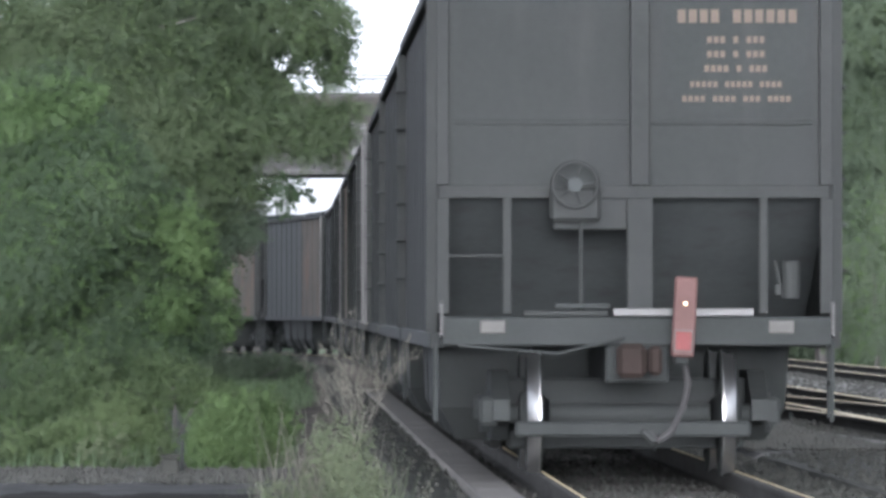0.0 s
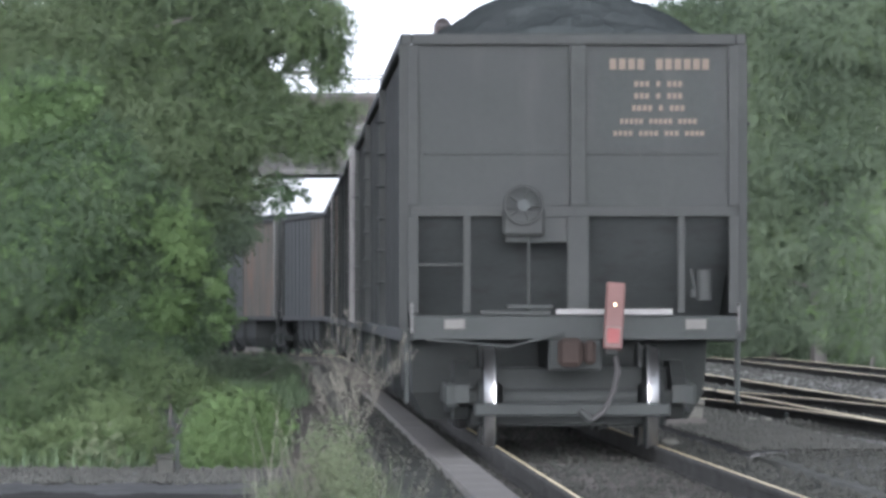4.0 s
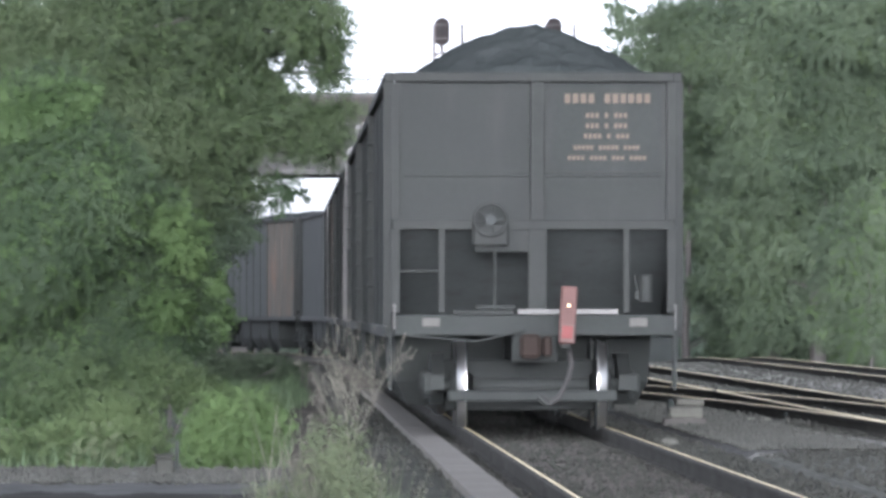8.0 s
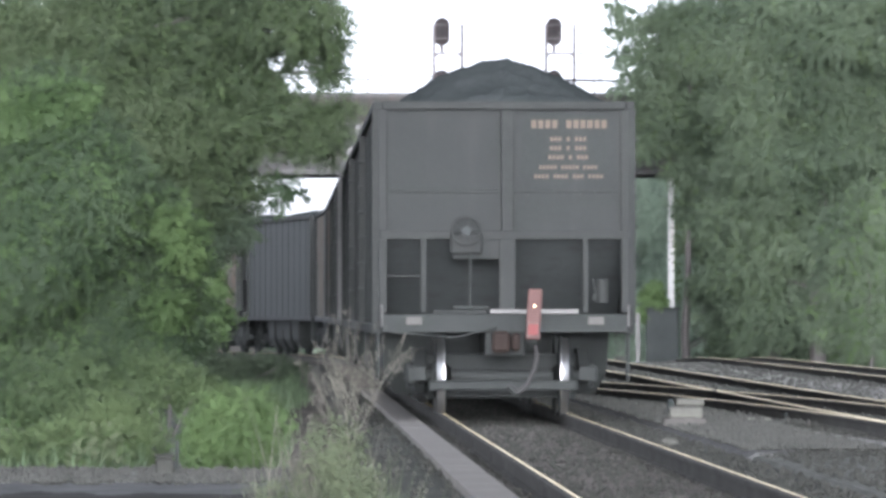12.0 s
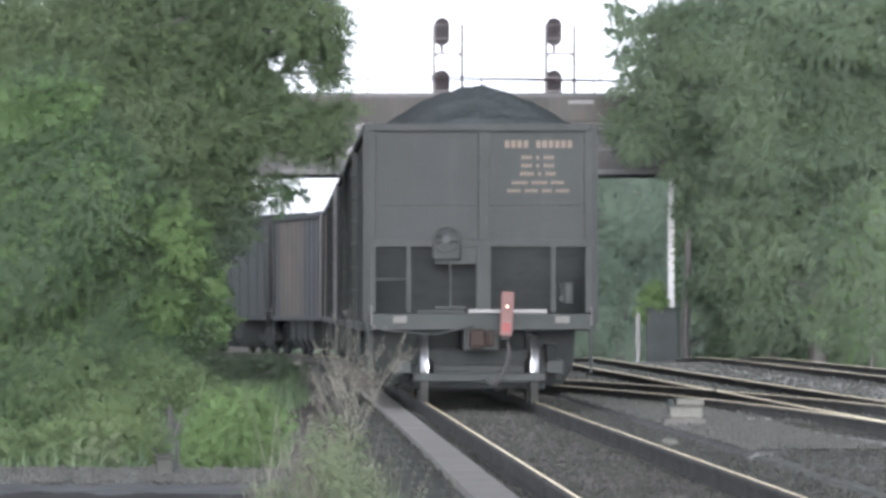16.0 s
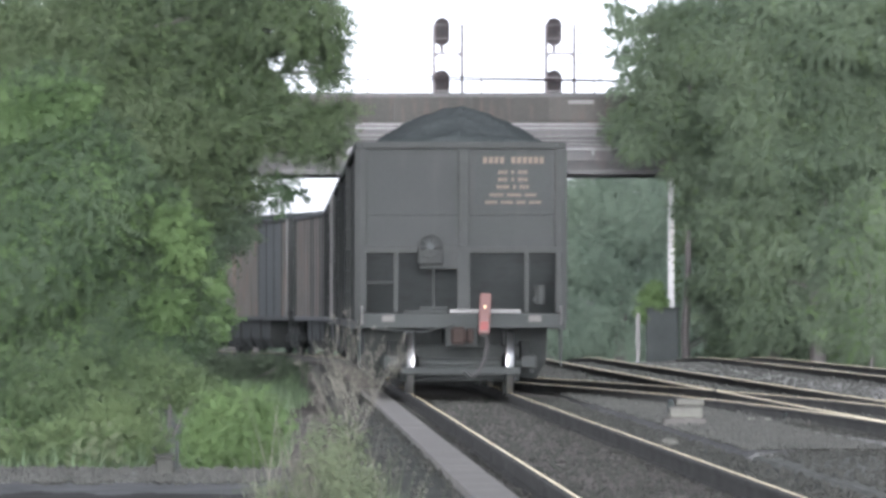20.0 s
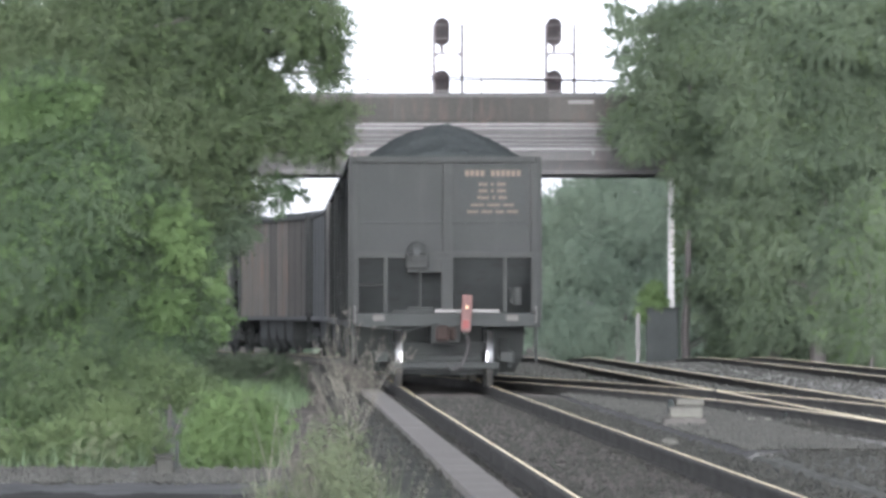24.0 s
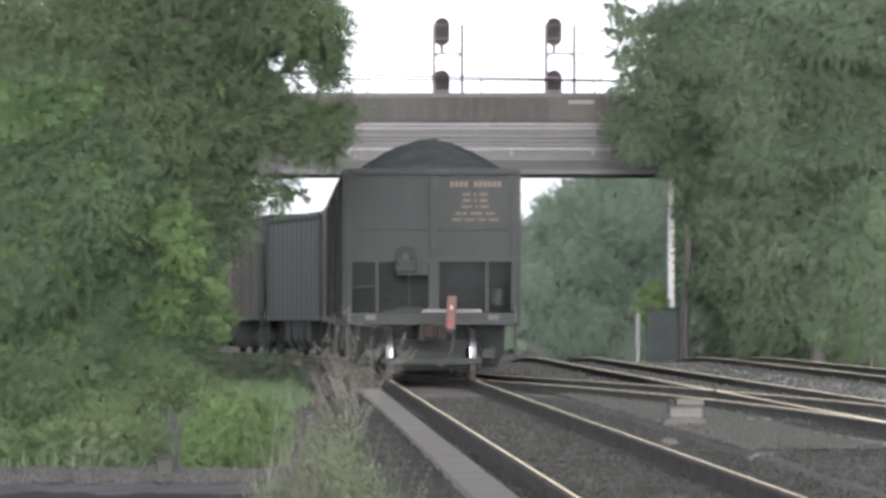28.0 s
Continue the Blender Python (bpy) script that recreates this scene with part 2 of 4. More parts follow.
def lead_line():
    """The line that the train follows: straight, then a curve to the left, then straight again."""
    pts, step = [], 0.5
    y, x, th = -40.0, main_x(-40.0), 0.0
    while len(pts) < 900:
        pts.append((x, y))
        if y < CURVE_Y:
            th = math.atan(0.0211)
        else:
            th = min(th + step / RADIUS, END_TURN)
        x -= step * math.sin(th)
        y += step * math.cos(th)
    return pts


LEAD = lead_line()


def lead_at(s):
    """Place at s metres along the lead line (0 is at its start)."""
    i = max(0, min(len(LEAD) - 2, int(s / 0.5)))
    k = s / 0.5 - i
    a, b = LEAD[i], LEAD[i + 1]
    return Vector((a[0] + (b[0] - a[0]) * k, a[1] + (b[1] - a[1]) * k, 0))


def smooth(a, b, v):
    k = max(0.0, min(1.0, (v - a) / (b - a)))
    return k * k * (3 - 2 * k)


def drop(y):
    """The far yard dips beyond a gentle crest."""
    return -1.1 * smooth(203, 285, y)


def track_two(y):
    return main_x(y) + 4.8


def track_three(y):
    return main_x(y) + 9.4


def crossover(y):
    d = y - 80.0
    if d < 0:
        return track_two(y)
    off = 0.00088 * d * d if d < 62 else 3.383 + 0.109 * (d - 62) - 0.0021 * (d - 62) ** 2
    return track_two(y) - min(off, 4.8)


def polyline(fx, y0, y1, step, fz=drop):
    out, y = [], y0
    while y <= y1 + 1e-6:
        out.append((fx(y), y, fz(y)))
        y += step
    return out


# ---------------------------------------------------------------- ground
def ground_z(x, y):
    z = -0.34
    if y > 203:
        z += drop(y) * smooth(-9, -3, x + 0.0206 * (y - 203))
    return z


def build_ground():
    xs = sorted(set([-2500, -1200, -600, -300, -150, -80, -50, -35] + list(np.arange(-26, 26.1, 1.0)) + [35, 50, 80, 150, 300, 600, 1200, 2500]))
    ys = sorted(set([-2500, -1000, -400, -150, -60, -30] + list(np.arange(0, 321, 4.0)) + [340, 370, 420, 500, 700, 1000, 1600, 2800, 4500]))
    verts, faces = [], []
    for y in ys:
        for x in xs:
            near = abs(x) < 30 and 0 < y < 330
            verts.append((x, y, ground_z(x, y) + (0.03 * noise.noise((x * 0.5, y * 0.3, 0)) if near else 0)))
    w = len(xs)
    for j in range(len(ys) - 1):
        for i in range(w - 1):
            a = j * w + i
            faces.append((a, a + 1, a + w + 1, a + w))
    return tagged(raw("ground", verts, faces, M["ground"]), "grey-brown gravelly earth of the rail yard", "ground", kind="structure")


ground = build_ground()


def strip(name, fl, fr, y0, y1, step, z, material, label, thick=0.12, fz=drop):
    """A ground layer with thickness between two lines."""
    rings, y = [], y0
    bm = bmesh.new()
    while y <= y1:
        a, b, zz = fl(y), fr(y), fz(y) + z
        rings.append([(a, y, zz), (b, y, zz), (b + 0.25, y, zz - thick), (a - 0.25, y, zz - thick)])
        y += step
    loft(bm, rings)
    return tagged(link_mesh(name, bm, material), label, "ground", kind="structure")


strip("ballast_bed", lambda y: main_x(y) - 1.75, lambda y: main_x(y) + 1.75, -44, 190, 6, -0.175, M["ballast"], "grey crushed-stone ballast under the main line", 0.3)
strip("ballast_bed", lambda y: track_two(y) - 2.9, lambda y: track_three(y) + 2.2, -44, 318, 6, -0.165, M["yard_ballast"], "grey crushed-stone ballast under the yard tracks", 0.3)


strip("yard_walkway", lambda y: main_x(y) + 6.75 + 0.12 * math.sin(y * 0.3), lambda y: main_x(y) + 7.95 + 0.1 * math.sin(y * 0.23), 108, 240, 4, -0.135, M["pale_walk"], "pale gravel walkway between the yard tracks", 0.12)
strip("gravel_patch", lambda y: main_x(y) + 1.92, lambda y: main_x(y) + 3.25 - 1.1 * (1 - smooth(76, 84, y)) + 0.15 * math.sin(y * 0.9), 76, 146, 2, -0.138, M["clean_gravel"], "clean grey gravel between the main line and the yard track", 0.14)
strip("gravel_patch", lambda y: 4.02 - 0.062 * (y - 88.7), lambda y: 4.22 - 0.062 * (y - 88.7), 70, 90, 2, -0.13, M["pale_walk"], "pale gravel band beside the sleepers", 0.1)


def lead_bed():
    bm, rings = bmesh.new(), []
    for i in range(456, 880, 6):
        (x0, y0), (x1, y1) = LEAD[i], LEAD[i + 1]
        d = Vector((x1 - x0, y1 - y0, 0)).normalized()
        n = Vector((d.y, -d.x, 0))
        c = Vector((x0, y0, -0.172))
        rings.append([c - n * 1.7, c + n * 1.7, c + n * 2.6 + Vector((0, 0, -1.3)), c - n * 2.6 + Vector((0, 0, -1.3))])
    loft(bm, rings)
    tagged(link_mesh("ballast_bed", bm, M["ballast"]), "grey ballast under the curved lead track", "ground", kind="structure")


lead_bed()


# ---------------------------------------------------------------- tracks
def rail_mesh(pts, side, worn=False):
    """One rail offset by side metres from a centre line; returns the body and its polished top, gilded as a glint."""
    prof = [(-0.07, -0.17), (0.07, -0.17), (0.07, -0.155), (0.012, -0.14), (0.012, -0.05), (0.036, -0.04), (0.036, -0.006), (0.028, 0), (-0.028, 0), (-0.036, -0.006), (-0.036, -0.04), (-0.012, -0.05), (-0.012, -0.14), (-0.07, -0.155)]
    # narrow strip at one edge, shaped as the bright glint line
    top = [(0.011, 0.0005), (0.028, 0.0005), (0.028, 0.003), (0.011, 0.003)]
    # a wider strip gives these rails a stronger glint
    if worn:
        top = [(-0.014, 0.0004), (0.031, -0.003), (0.028, 0.003), (-0.012, 0.003)]
    body, shine = [], []
    for i, p in enumerate(pts):
        a, b = Vector(pts[max(i - 1, 0)]), Vector(pts[min(i + 1, len(pts) - 1)])
        d = (b - a)
        d.z = 0
        d.normalize()
        n = Vector((d.y, -d.x, 0))
        c = Vector(p) + n * side
        body.append([c + n * u + Vector((0, 0, v)) for u, v in prof])
        shine.append([c + n * u + Vector((0, 0, v)) for u, v in top])
    return loft(bmesh.new(), body), loft(bmesh.new(), shine)


def sleeper_mesh():
    bm = boxed(-1.28, 1.28, -0.11, 0.11, -0.32, -0.165, 0.012)
    me = bpy.data.meshes.new("sleeper")
    bm.to_mesh(me)
    bm.free()
    me.materials.append(M["sleeper"])
    return me


SLEEPER = sleeper_mesh()


def railway_track(name, pts, label, near=None, skip=(), worn=False):
    tr = thing(name, Matrix(), label, "railway track", kind="structure")
    for side in (-0.7525, 0.7525):
        if side in skip:
            continue
        b, s = rail_mesh(pts, side, worn)
        r = part("rail", b, M["rail_side"], tr, "rusty-sided steel rail")
        part("running_surface", s, M["rail_top"], r, "polished steel running surface with a golden glint in its colour")
    # sleepers: the nearer ones singly, the rest joined
    far_v, far_f = [], []
    spots = []
    for a, b in zip(pts[:-1], pts[1:]):
        a, b = Vector(a), Vector(b)
        n = max(1, round((b - a).length / 0.55))
        for k in range(n):
            spots.append((a.lerp(b, k / n), math.atan2(-(b - a).x, (b - a).y)))
    for c, rz in spots:
        if near and near[0] < c.y < near[1]:
            o = new("sleeper", SLEEPER)
            o.parent = tr
            o.matrix_basis = Matrix.Translation(c + Vector((random.uniform(-0.03, 0.03), 0, random.uniform(-0.012, 0.008)))) @ Matrix.Rotation(rz + random.uniform(-0.01, 0.01), 4, "Z")
        else:
            ca, sa = math.cos(rz), math.sin(rz)
            k = len(far_v)
            for z in (-0.32, -0.168):
                for u, v in ((-1.28, -0.11), (1.28, -0.11), (1.28, 0.11), (-1.28, 0.11)):
                    far_v.append((c.x + ca * u - sa * v, c.y + sa * u + ca * v, c.z + z))
            far_f += [(k, k + 3, k + 2, k + 1), (k + 4, k + 5, k + 6, k + 7)] + [(k + i, k + (i + 1) % 4, k + 4 + (i + 1) % 4, k + 4 + i) for i in range(4)]
    if far_v:
        tagged(raw("sleepers", far_v, far_f, M["sleeper"], tr), kind="stuff")
    return tr


railway_track("main_track", [(x, y, 0) for x, y in LEAD[::4]], "rusty steel rails on dark timber sleepers, main line curving away", near=(50, 150))
railway_track("yard_track", polyline(track_two, -42, 318, 4), "second yard track with worn steel rails on timber sleepers", near=(80, 130), worn=True)
railway_track("yard_track", polyline(track_three, -42, 318, 4), "farther yard track with worn steel rails on timber sleepers", worn=True)
railway_track("crossover_track", polyline(crossover, 84, 166, 2, lambda y: 0.004), "crossover rails curving between two tracks", worn=True)


# ---------------------------------------------------------------- hopper cars
PITCH, CAR_L = 16.2, 15.3
RIBS = [0.5 + i * (CAR_L - 1.0) / 11 for i in range(12)]


def wheelset():
    """Two wheels on an axle, treads polished; axis along x."""
    bm = bmesh.new()
    for sx in (-1, 1):
        prof = [(0.10, 0.62), (0.10, 0.86), (0.16, 0.84), (0.17, 0.74), (0.38, 0.73), (0.39, 0.80), (0.452, 0.80), (0.462, 0.735), (0.475, 0.72), (0.488, 0.70), (0.47, 0.685), (0.39, 0.685), (0.38, 0.71), (0.17, 0.70)]
        rings = []
        for i in range(29):
            a = 2 * math.pi * i / 28
            rings.append([(sx * x, r * math.cos(a), r * math.sin(a)) for r, x in prof])
        vs = [[bm.verts.new(p) for p in ring] for ring in rings[:-1]]
        n = len(prof)
        for i in range(28):
            for k in range(n):
                bm.faces.new((vs[i][k], vs[i][(k + 1) % n], vs[(i + 1) % 28][(k + 1) % n], vs[(i + 1) % 28][k]))
    rod(bm, (-1.05, 0, 0), (1.05, 0, 0), 0.075, seg=14)
    bmesh.ops.recalc_face_normals(bm, faces=bm.faces[:])
    me = bpy.data.meshes.new("wheelset")
    for f in bm.faces:
        c = f.calc_center_median()
        r = math.hypot(c.y, c.z)
        f.material_index = 1 if r > 0.45 and 0.70 < abs(c.x) < 0.80 else 0
        f.smooth = True
    bm.to_mesh(me)
    bm.free()
    me.materials.append(M["car_dark"])
    me.materials.append(M["tread"])
    return me


WHEELSET = wheelset()


def truck(car, y):
    t = new("truck")
    t.empty_display_size = 0.2
    t.parent = car
    t.location = (0, y, 0)
    t["label"] = "grimy cast-steel two-axle truck"
    for sx in (-1, 1):
        bm = bmesh.new()
        outline = [(-1.12, 0.56), (-1.12, 0.40), (-0.80, 0.36), (-0.55, 0.24), (0.55, 0.24), (0.80, 0.36), (1.12, 0.40), (1.12, 0.56), (0.85, 0.64), (0.5, 0.78), (-0.5, 0.78), (-0.85, 0.64)]
        loft(bm, [[(sx * 0.93, u, v) for u, v in outline], [(sx * 1.06, u, v) for u, v in outline]])
        part("side_frame", bm, M["car_dark"], t)
    bm = boxed(-0.95, 0.95, -0.2, 0.2, 0.38, 0.72, 0.02)
    part("bolster", bm, M["car_dark"], t)
    # plank added to close the gap that is really just shade under the car
    part("spring_plank", boxed(-0.92, 0.92, -0.26, 0.26, 0.17, 0.33, 0.02), M["car_dark"], t)
    for sx in (-1, 1):
        part("spring_nest", rod(bmesh.new(), (sx * 0.99, 0, 0.3), (sx * 0.99, 0, 0.6), 0.15, seg=12), M["car_dark"], t)
        for dy in (-0.89, 0.89):
            part("journal_box", boxed(min(sx * 1.0, sx * 1.16), max(sx * 1.0, sx * 1.16), dy - 0.12, dy + 0.12, 0.36, 0.58, 0.03), M["car_dark"], t)
    for dy in (-0.89, 0.89):
        w = new("wheelset", WHEELSET)
        w.parent = t
        w.location = (0, dy, 0.452)
        bm = boxed(-0.9, 0.9, dy - 0.62 if dy < 0 else dy + 0.5, dy - 0.5 if dy < 0 else dy + 0.62, 0.28, 0.40, 0.02)
        part("brake_beam", bm, M["car_dark"], t)
    return t


def coal_load(car, seed, heap=1.0):
    """A heaped load with a lumpy ridge along the car."""
    rng = random.Random(seed)
    xs = np.linspace(-1.47, 1.47, 31)
    ys = np.linspace(0.55, CAR_L - 0.55, 90)
    ph = rng.random() * 50
    verts, faces = [], []
    for y in ys:
        e = min(y - 0.55, CAR_L - 0.55 - y)
        ridge = (0.08 + 0.445 * min(1.0, e / 1.5) ** 0.8 + 0.09 * math.sin(y * 1.6 + ph)) * heap
        for x in xs:
            k = abs(x + 0.03 * math.sin(y + ph)) / 1.47
            prof = (1 - k ** 1.55) if k < 1 else 0
            z = 3.62 + 0.10 * min(1, e * 3) * (1 - k ** 6) + ridge * max(0.0, prof) ** 1.15
            z += 0.05 * noise.noise((x * 4, y * 4, ph)) + 0.03 * noise.noise((x * 11, y * 11, ph))
            verts.append((x, y, z))
    w = len(xs)
    for j in range(len(ys) - 1):
        for i in range(w - 1):
            a = j * w + i
            faces.append((a, a + 1, a + w + 1, a + w))
    ob = raw("coal_load", verts, faces, M["coal"], car, "heaped black coal")
    return ob


def side_rib(y, sx, wide=0.05, proud=0.085):
    bm = bmesh.new()
    loft(bm, [[(sx * 1.51, y - wide, z), (sx * (1.51 + proud), y - wide * 0.7, z), (sx * (1.51 + proud), y + wide * 0.7, z), (sx * 1.51, y + wide, z)] for z in (1.08, 3.66)])
    return bm


def hopper_car():
    car = thing("hopper_car", Matrix(), "black weathered steel coal hopper car on the main track", "freight car", "coal train cars")
    L = CAR_L
    dark, post, blk = M["car_dark"], M["car_post"], M["car_black"]
    # side walls, panel by panel between the ribs
    for sx in (-1, 1):
        for a, b in zip(RIBS[:-1], RIBS[1:]):
            part("side_panel", boxed(min(sx * 1.49, sx * 1.51), max(sx * 1.49, sx * 1.51), a + 0.002, b - 0.002, 1.08, 3.66, 0), blk, car)
        for i, y in enumerate(RIBS):
            part("side_rib", side_rib(y, sx, 0.05 if 0 < i < 11 else 0.07, 0.012 if 0 < i < 11 else 0.075), blk if 0 < i < 11 else post, car)
        part("side_sill", boxed(min(sx * 1.44, sx * 1.56), max(sx * 1.44, sx * 1.56), 0.3, L - 0.3, 0.96, 1.08), blk, car)
        part("top_chord", boxed(min(sx * 1.47, sx * 1.575), max(sx * 1.47, sx * 1.575), 0.44, L - 0.44, 3.66, 3.765, 0.012), post, car)
    for end in (0, 1):
        f = (lambda y: L - y) if end else (lambda y: y)
        s = lambda a, b: (min(f(a), f(b)), max(f(a), f(b)))
        part("end_sheet", boxed(-1.49, 1.49, *s(0.50, 0.52), 2.17, 3.66, 0), blk, car)
        part("end_chord", boxed(-1.47, 1.47, *s(0.40, 0.53), 3.66, 3.765, 0.012), post, car)
        part("end_rail", boxed(-1.49, 1.49, *s(0.45, 0.53), 2.10, 2.20), post, car)
        part("seam_strip", boxed(-1.36, 1.36, *s(0.485, 0.505), 2.66, 2.70), blk, car)
        part("centre_post", boxed(-0.03, 0.115, *s(0.41, 0.50), 2.2, 3.66), post, car)
        for x, w in ((-1.46, 0.05), (-0.97, 0.035), (0.04, 0.10), (0.98, 0.035), (1.46, 0.05)):
            part("end_post", boxed(x - w, x + w, *s(0.38, 0.47), 1.22, 2.10), post, car)
        for x in (-1.46, 1.46):
            part("corner_post", boxed(x - 0.05, x + 0.05, *s(0.42, 0.50), 2.20, 3.66), post, car)
        bm = bmesh.new()
        loft(bm, [[(x, f(0.53), 2.17), (x, f(0.53), 2.14), (x, f(3.7), 0.98), (x, f(3.7), 1.01)] for x in (-1.48, 1.48)])
        part("slope_sheet", bm, M["dusty_steel"], car)
        part("end_sill", boxed(-1.48, 1.48, *s(0.0, 0.42), 0.98, 1.20, 0.012), dark, car)
        part("step_lip", boxed(-0.18, 0.88, *s(-0.06, 0.12), 1.205, 1.262), M["pale_steel"], car, "pale worn steel step edge")
        part("step_lip", boxed(-0.86, -0.22, *s(-0.04, 0.12), 1.205, 1.245), post, car)
        for x in (-1.09, 1.09):
            part("end_plate", boxed(x - 0.095, x + 0.095, *s(-0.025, -0.004), 1.075, 1.17), M["white_plate"], car, "scuffed white end plate")
        for x in (-1.50, 1.50):
            bm = bmesh.new()
            tube(bm, [(x - 0.02, f(0.1), 1.0), (x - 0.02, f(0.1), 0.42), (x - 0.02, f(0.42), 0.42), (x - 0.02, f(0.42), 1.0)], 0.02)
            tube(bm, [(x - 0.02, f(0.1), 0.7), (x - 0.02, f(0.42), 0.7)], 0.02)
            part("sill_step", bm, dark, car)
            bm = bmesh.new()
            tube(bm, [(x * 0.985, f(0.02), 1.05), (x * 0.985, f(-0.07), 1.07), (x * 0.985, f(-0.07), 1.28), (x * 0.985, f(0.02), 1.3)], 0.014)
            part("grab_iron", bm, M["pale_steel"], car)
        # ladder rungs on the corner
        for z in (1.55, 1.9, 2.25, 2.6, 2.95, 3.3):
            bm = bmesh.new()
            x = 1.52 if end == 0 else -1.52
            tube(bm, [(x, f(0.56), z), (x + math.copysign(0.09, x), f(0.56), z), (x + math.copysign(0.09, x), f(0.95), z), (x, f(0.95), z)], 0.012)
            part("ladder_rung", bm, dark, car)
        # coupler, draft box, lever, hose
        bm = bmesh.new()
        box(bm, -0.09, 0.09, *s(-0.30, 0.1), 0.79, 0.95, 0.02)
        box(bm, -0.17, 0.05, *s(-0.46, -0.28), 0.74, 1.0, 0.04)
        box(bm, 0.07, 0.17, *s(-0.42, -0.24), 0.76, 0.98, 0.03)
        part("coupler", bm, M["car_brown"], car, "rust-brown cast coupler")
        part("draft_box", boxed(-0.24, 0.24, *s(0.0, 0.5), 0.70, 0.98, 0.02), dark, car)
        bm = bmesh.new()
        tube(bm, [(-1.35, f(-0.05), 0.98), (-0.6, f(-0.07), 0.92), (-0.1, f(-0.2), 1.04)], 0.012)
        part("uncoupling_lever", bm, dark, car)
        bm = bmesh.new()
        tube(bm, [(0.36, f(-0.05), 0.82), (0.38, f(-0.14), 0.70), (0.34, f(-0.2), 0.52), (0.25, f(-0.24), 0.34), (0.14, f(-0.26), 0.26), (0.08, f(-0.26), 0.33)], 0.026, 8)
        part("air_hose", bm, M["rubber"], car)
        bm = bmesh.new()
        rod(bm, (0.12, f(-0.26), 0.26), (0.03, f(-0.27), 0.35), 0.036, 0.03, 10)
        part("hose_coupling", bm, M["car_post"], car)
    # brake wheel and its housing at the near end
    bm = bmesh.new()
    cx, cz, yb = -0.46, 2.20, 0.24
    loft(bm, [[(cx + (0.17 + 0.016 * math.cos(b)) * math.cos(a), yb + 0.016 * math.sin(b), cz + (0.17 + 0.016 * math.cos(b)) * math.sin(a)) for b in np.linspace(0, 2 * math.pi, 7)[:-1]] for a in np.linspace(0, 2 * math.pi, 25)])
    wheel = part("brake_wheel", bm, post, car, "dusty dark grey brake wheel")
    for a in np.linspace(0, 2 * math.pi, 6)[:-1]:
        part("spoke", rod(bmesh.new(), (cx, yb + 0.02, cz), (cx + 0.17 * math.cos(a), yb, cz + 0.17 * math.sin(a)), 0.012, seg=6), post, wheel)
    part("hub", rod(bmesh.new(), (cx, yb - 0.02, cz), (cx, 0.36, cz), 0.06, seg=10), M["car_hub"], wheel)
    part("brake_housing", boxed(cx - 0.19, cx + 0.2, 0.30, 0.44, 1.92, 2.18, 0.03), post, car)
    bm = bmesh.new()
    tube(bm, [(cx + 0.05, 0.36, 1.95), (cx + 0.05, 0.36, 1.22)], 0.018)
    part("brake_rod", bm, post, car)
    part("brake_plate", boxed(-0.62, 0.0, 0.44, 0.46, 1.86, 2.10, 0.01), blk, car)
    part("brake_step", boxed(-0.62, -0.20, 0.02, 0.40, 1.262, 1.30, 0.006), dark, car, "dark brakeman's step")
    part("cross_bar", rod(bmesh.new(), (-1.42, 0.43, 1.66), (-0.99, 0.43, 1.66), 0.014, seg=6), post, car)
    bm = boxed(1.06, 1.16, 0.30, 0.38, 1.36, 1.44, 0.01)
    rod(bm, (1.10, 0.33, 1.44), (1.06, 0.31, 1.62), 0.018, 0.012, 8)
    part("retaining_valve", bm, post, car)
    part("brake_cylinder", rod(bmesh.new(), (1.18, 0.3, 1.34), (1.18, 0.3, 1.62), 0.07, seg=12), post, car)
    # underframe and hopper bays
    part("centre_sill", boxed(-0.2, 0.2, 0.45, L - 0.45, 0.72, 1.0), dark, car)
    for c in (5.0, 6.9, 8.5, 10.4):
        bm = bmesh.new()
        loft(bm, [[(-1.42, c - 0.9, 1.05), (1.42, c - 0.9, 1.05), (1.42, c + 0.9, 1.05), (-1.42, c + 0.9, 1.05)], [(-1.40, c - 0.6, 0.46), (1.40, c - 0.6, 0.46), (1.40, c + 0.6, 0.46), (-1.40, c + 0.6, 0.46)], [(-1.26, c - 0.35, 0.2), (1.26, c - 0.35, 0.2), (1.26, c + 0.35, 0.2), (-1.26, c + 0.35, 0.2)]])
        part("hopper_bay", bm, dark, car)
    part("floor_sheet", boxed(-1.48, 1.48, 3.7, L - 3.7, 1.0, 1.04, 0), dark, car)
    for y in (2.2, L - 2.2):
        truck(car, y)
    return car


def letter_bars(car):
    """Rows of worn yellow marks on the end sheet, one small bar for each character."""
    def row(x0, x1, z, h, n, gap_after=()):
        w = (x1 - x0) / n
        for i in range(n):
            if i not in gap_after:
                part("letter_mark", boxed(x0 + i * w + w * 0.14, x0 + (i + 1) * w - w * 0.14, 0.494, 0.498, z - h / 2, z + h / 2, 0), M["yellow"], car)
    row(0.32, 1.25, 3.49, 0.10, 11, (4,))
    row(0.55, 1.0, 3.31, 0.05, 9, (3, 5))
    row(0.55, 1.0, 3.20, 0.05, 9, (3, 5))
    row(0.53, 1.02, 3.09, 0.05, 10, (4, 6))
    row(0.42, 1.13, 2.97, 0.045, 16, (5, 11))
    row(0.36, 1.2, 2.86, 0.045, 18, (4, 9, 13))


def end_marker():
    """The telemetry marker that hangs from the last coupler."""
    return boxed(-0.085, 0.085, -0.62, -0.52, 0.90, 1.50, 0.015)


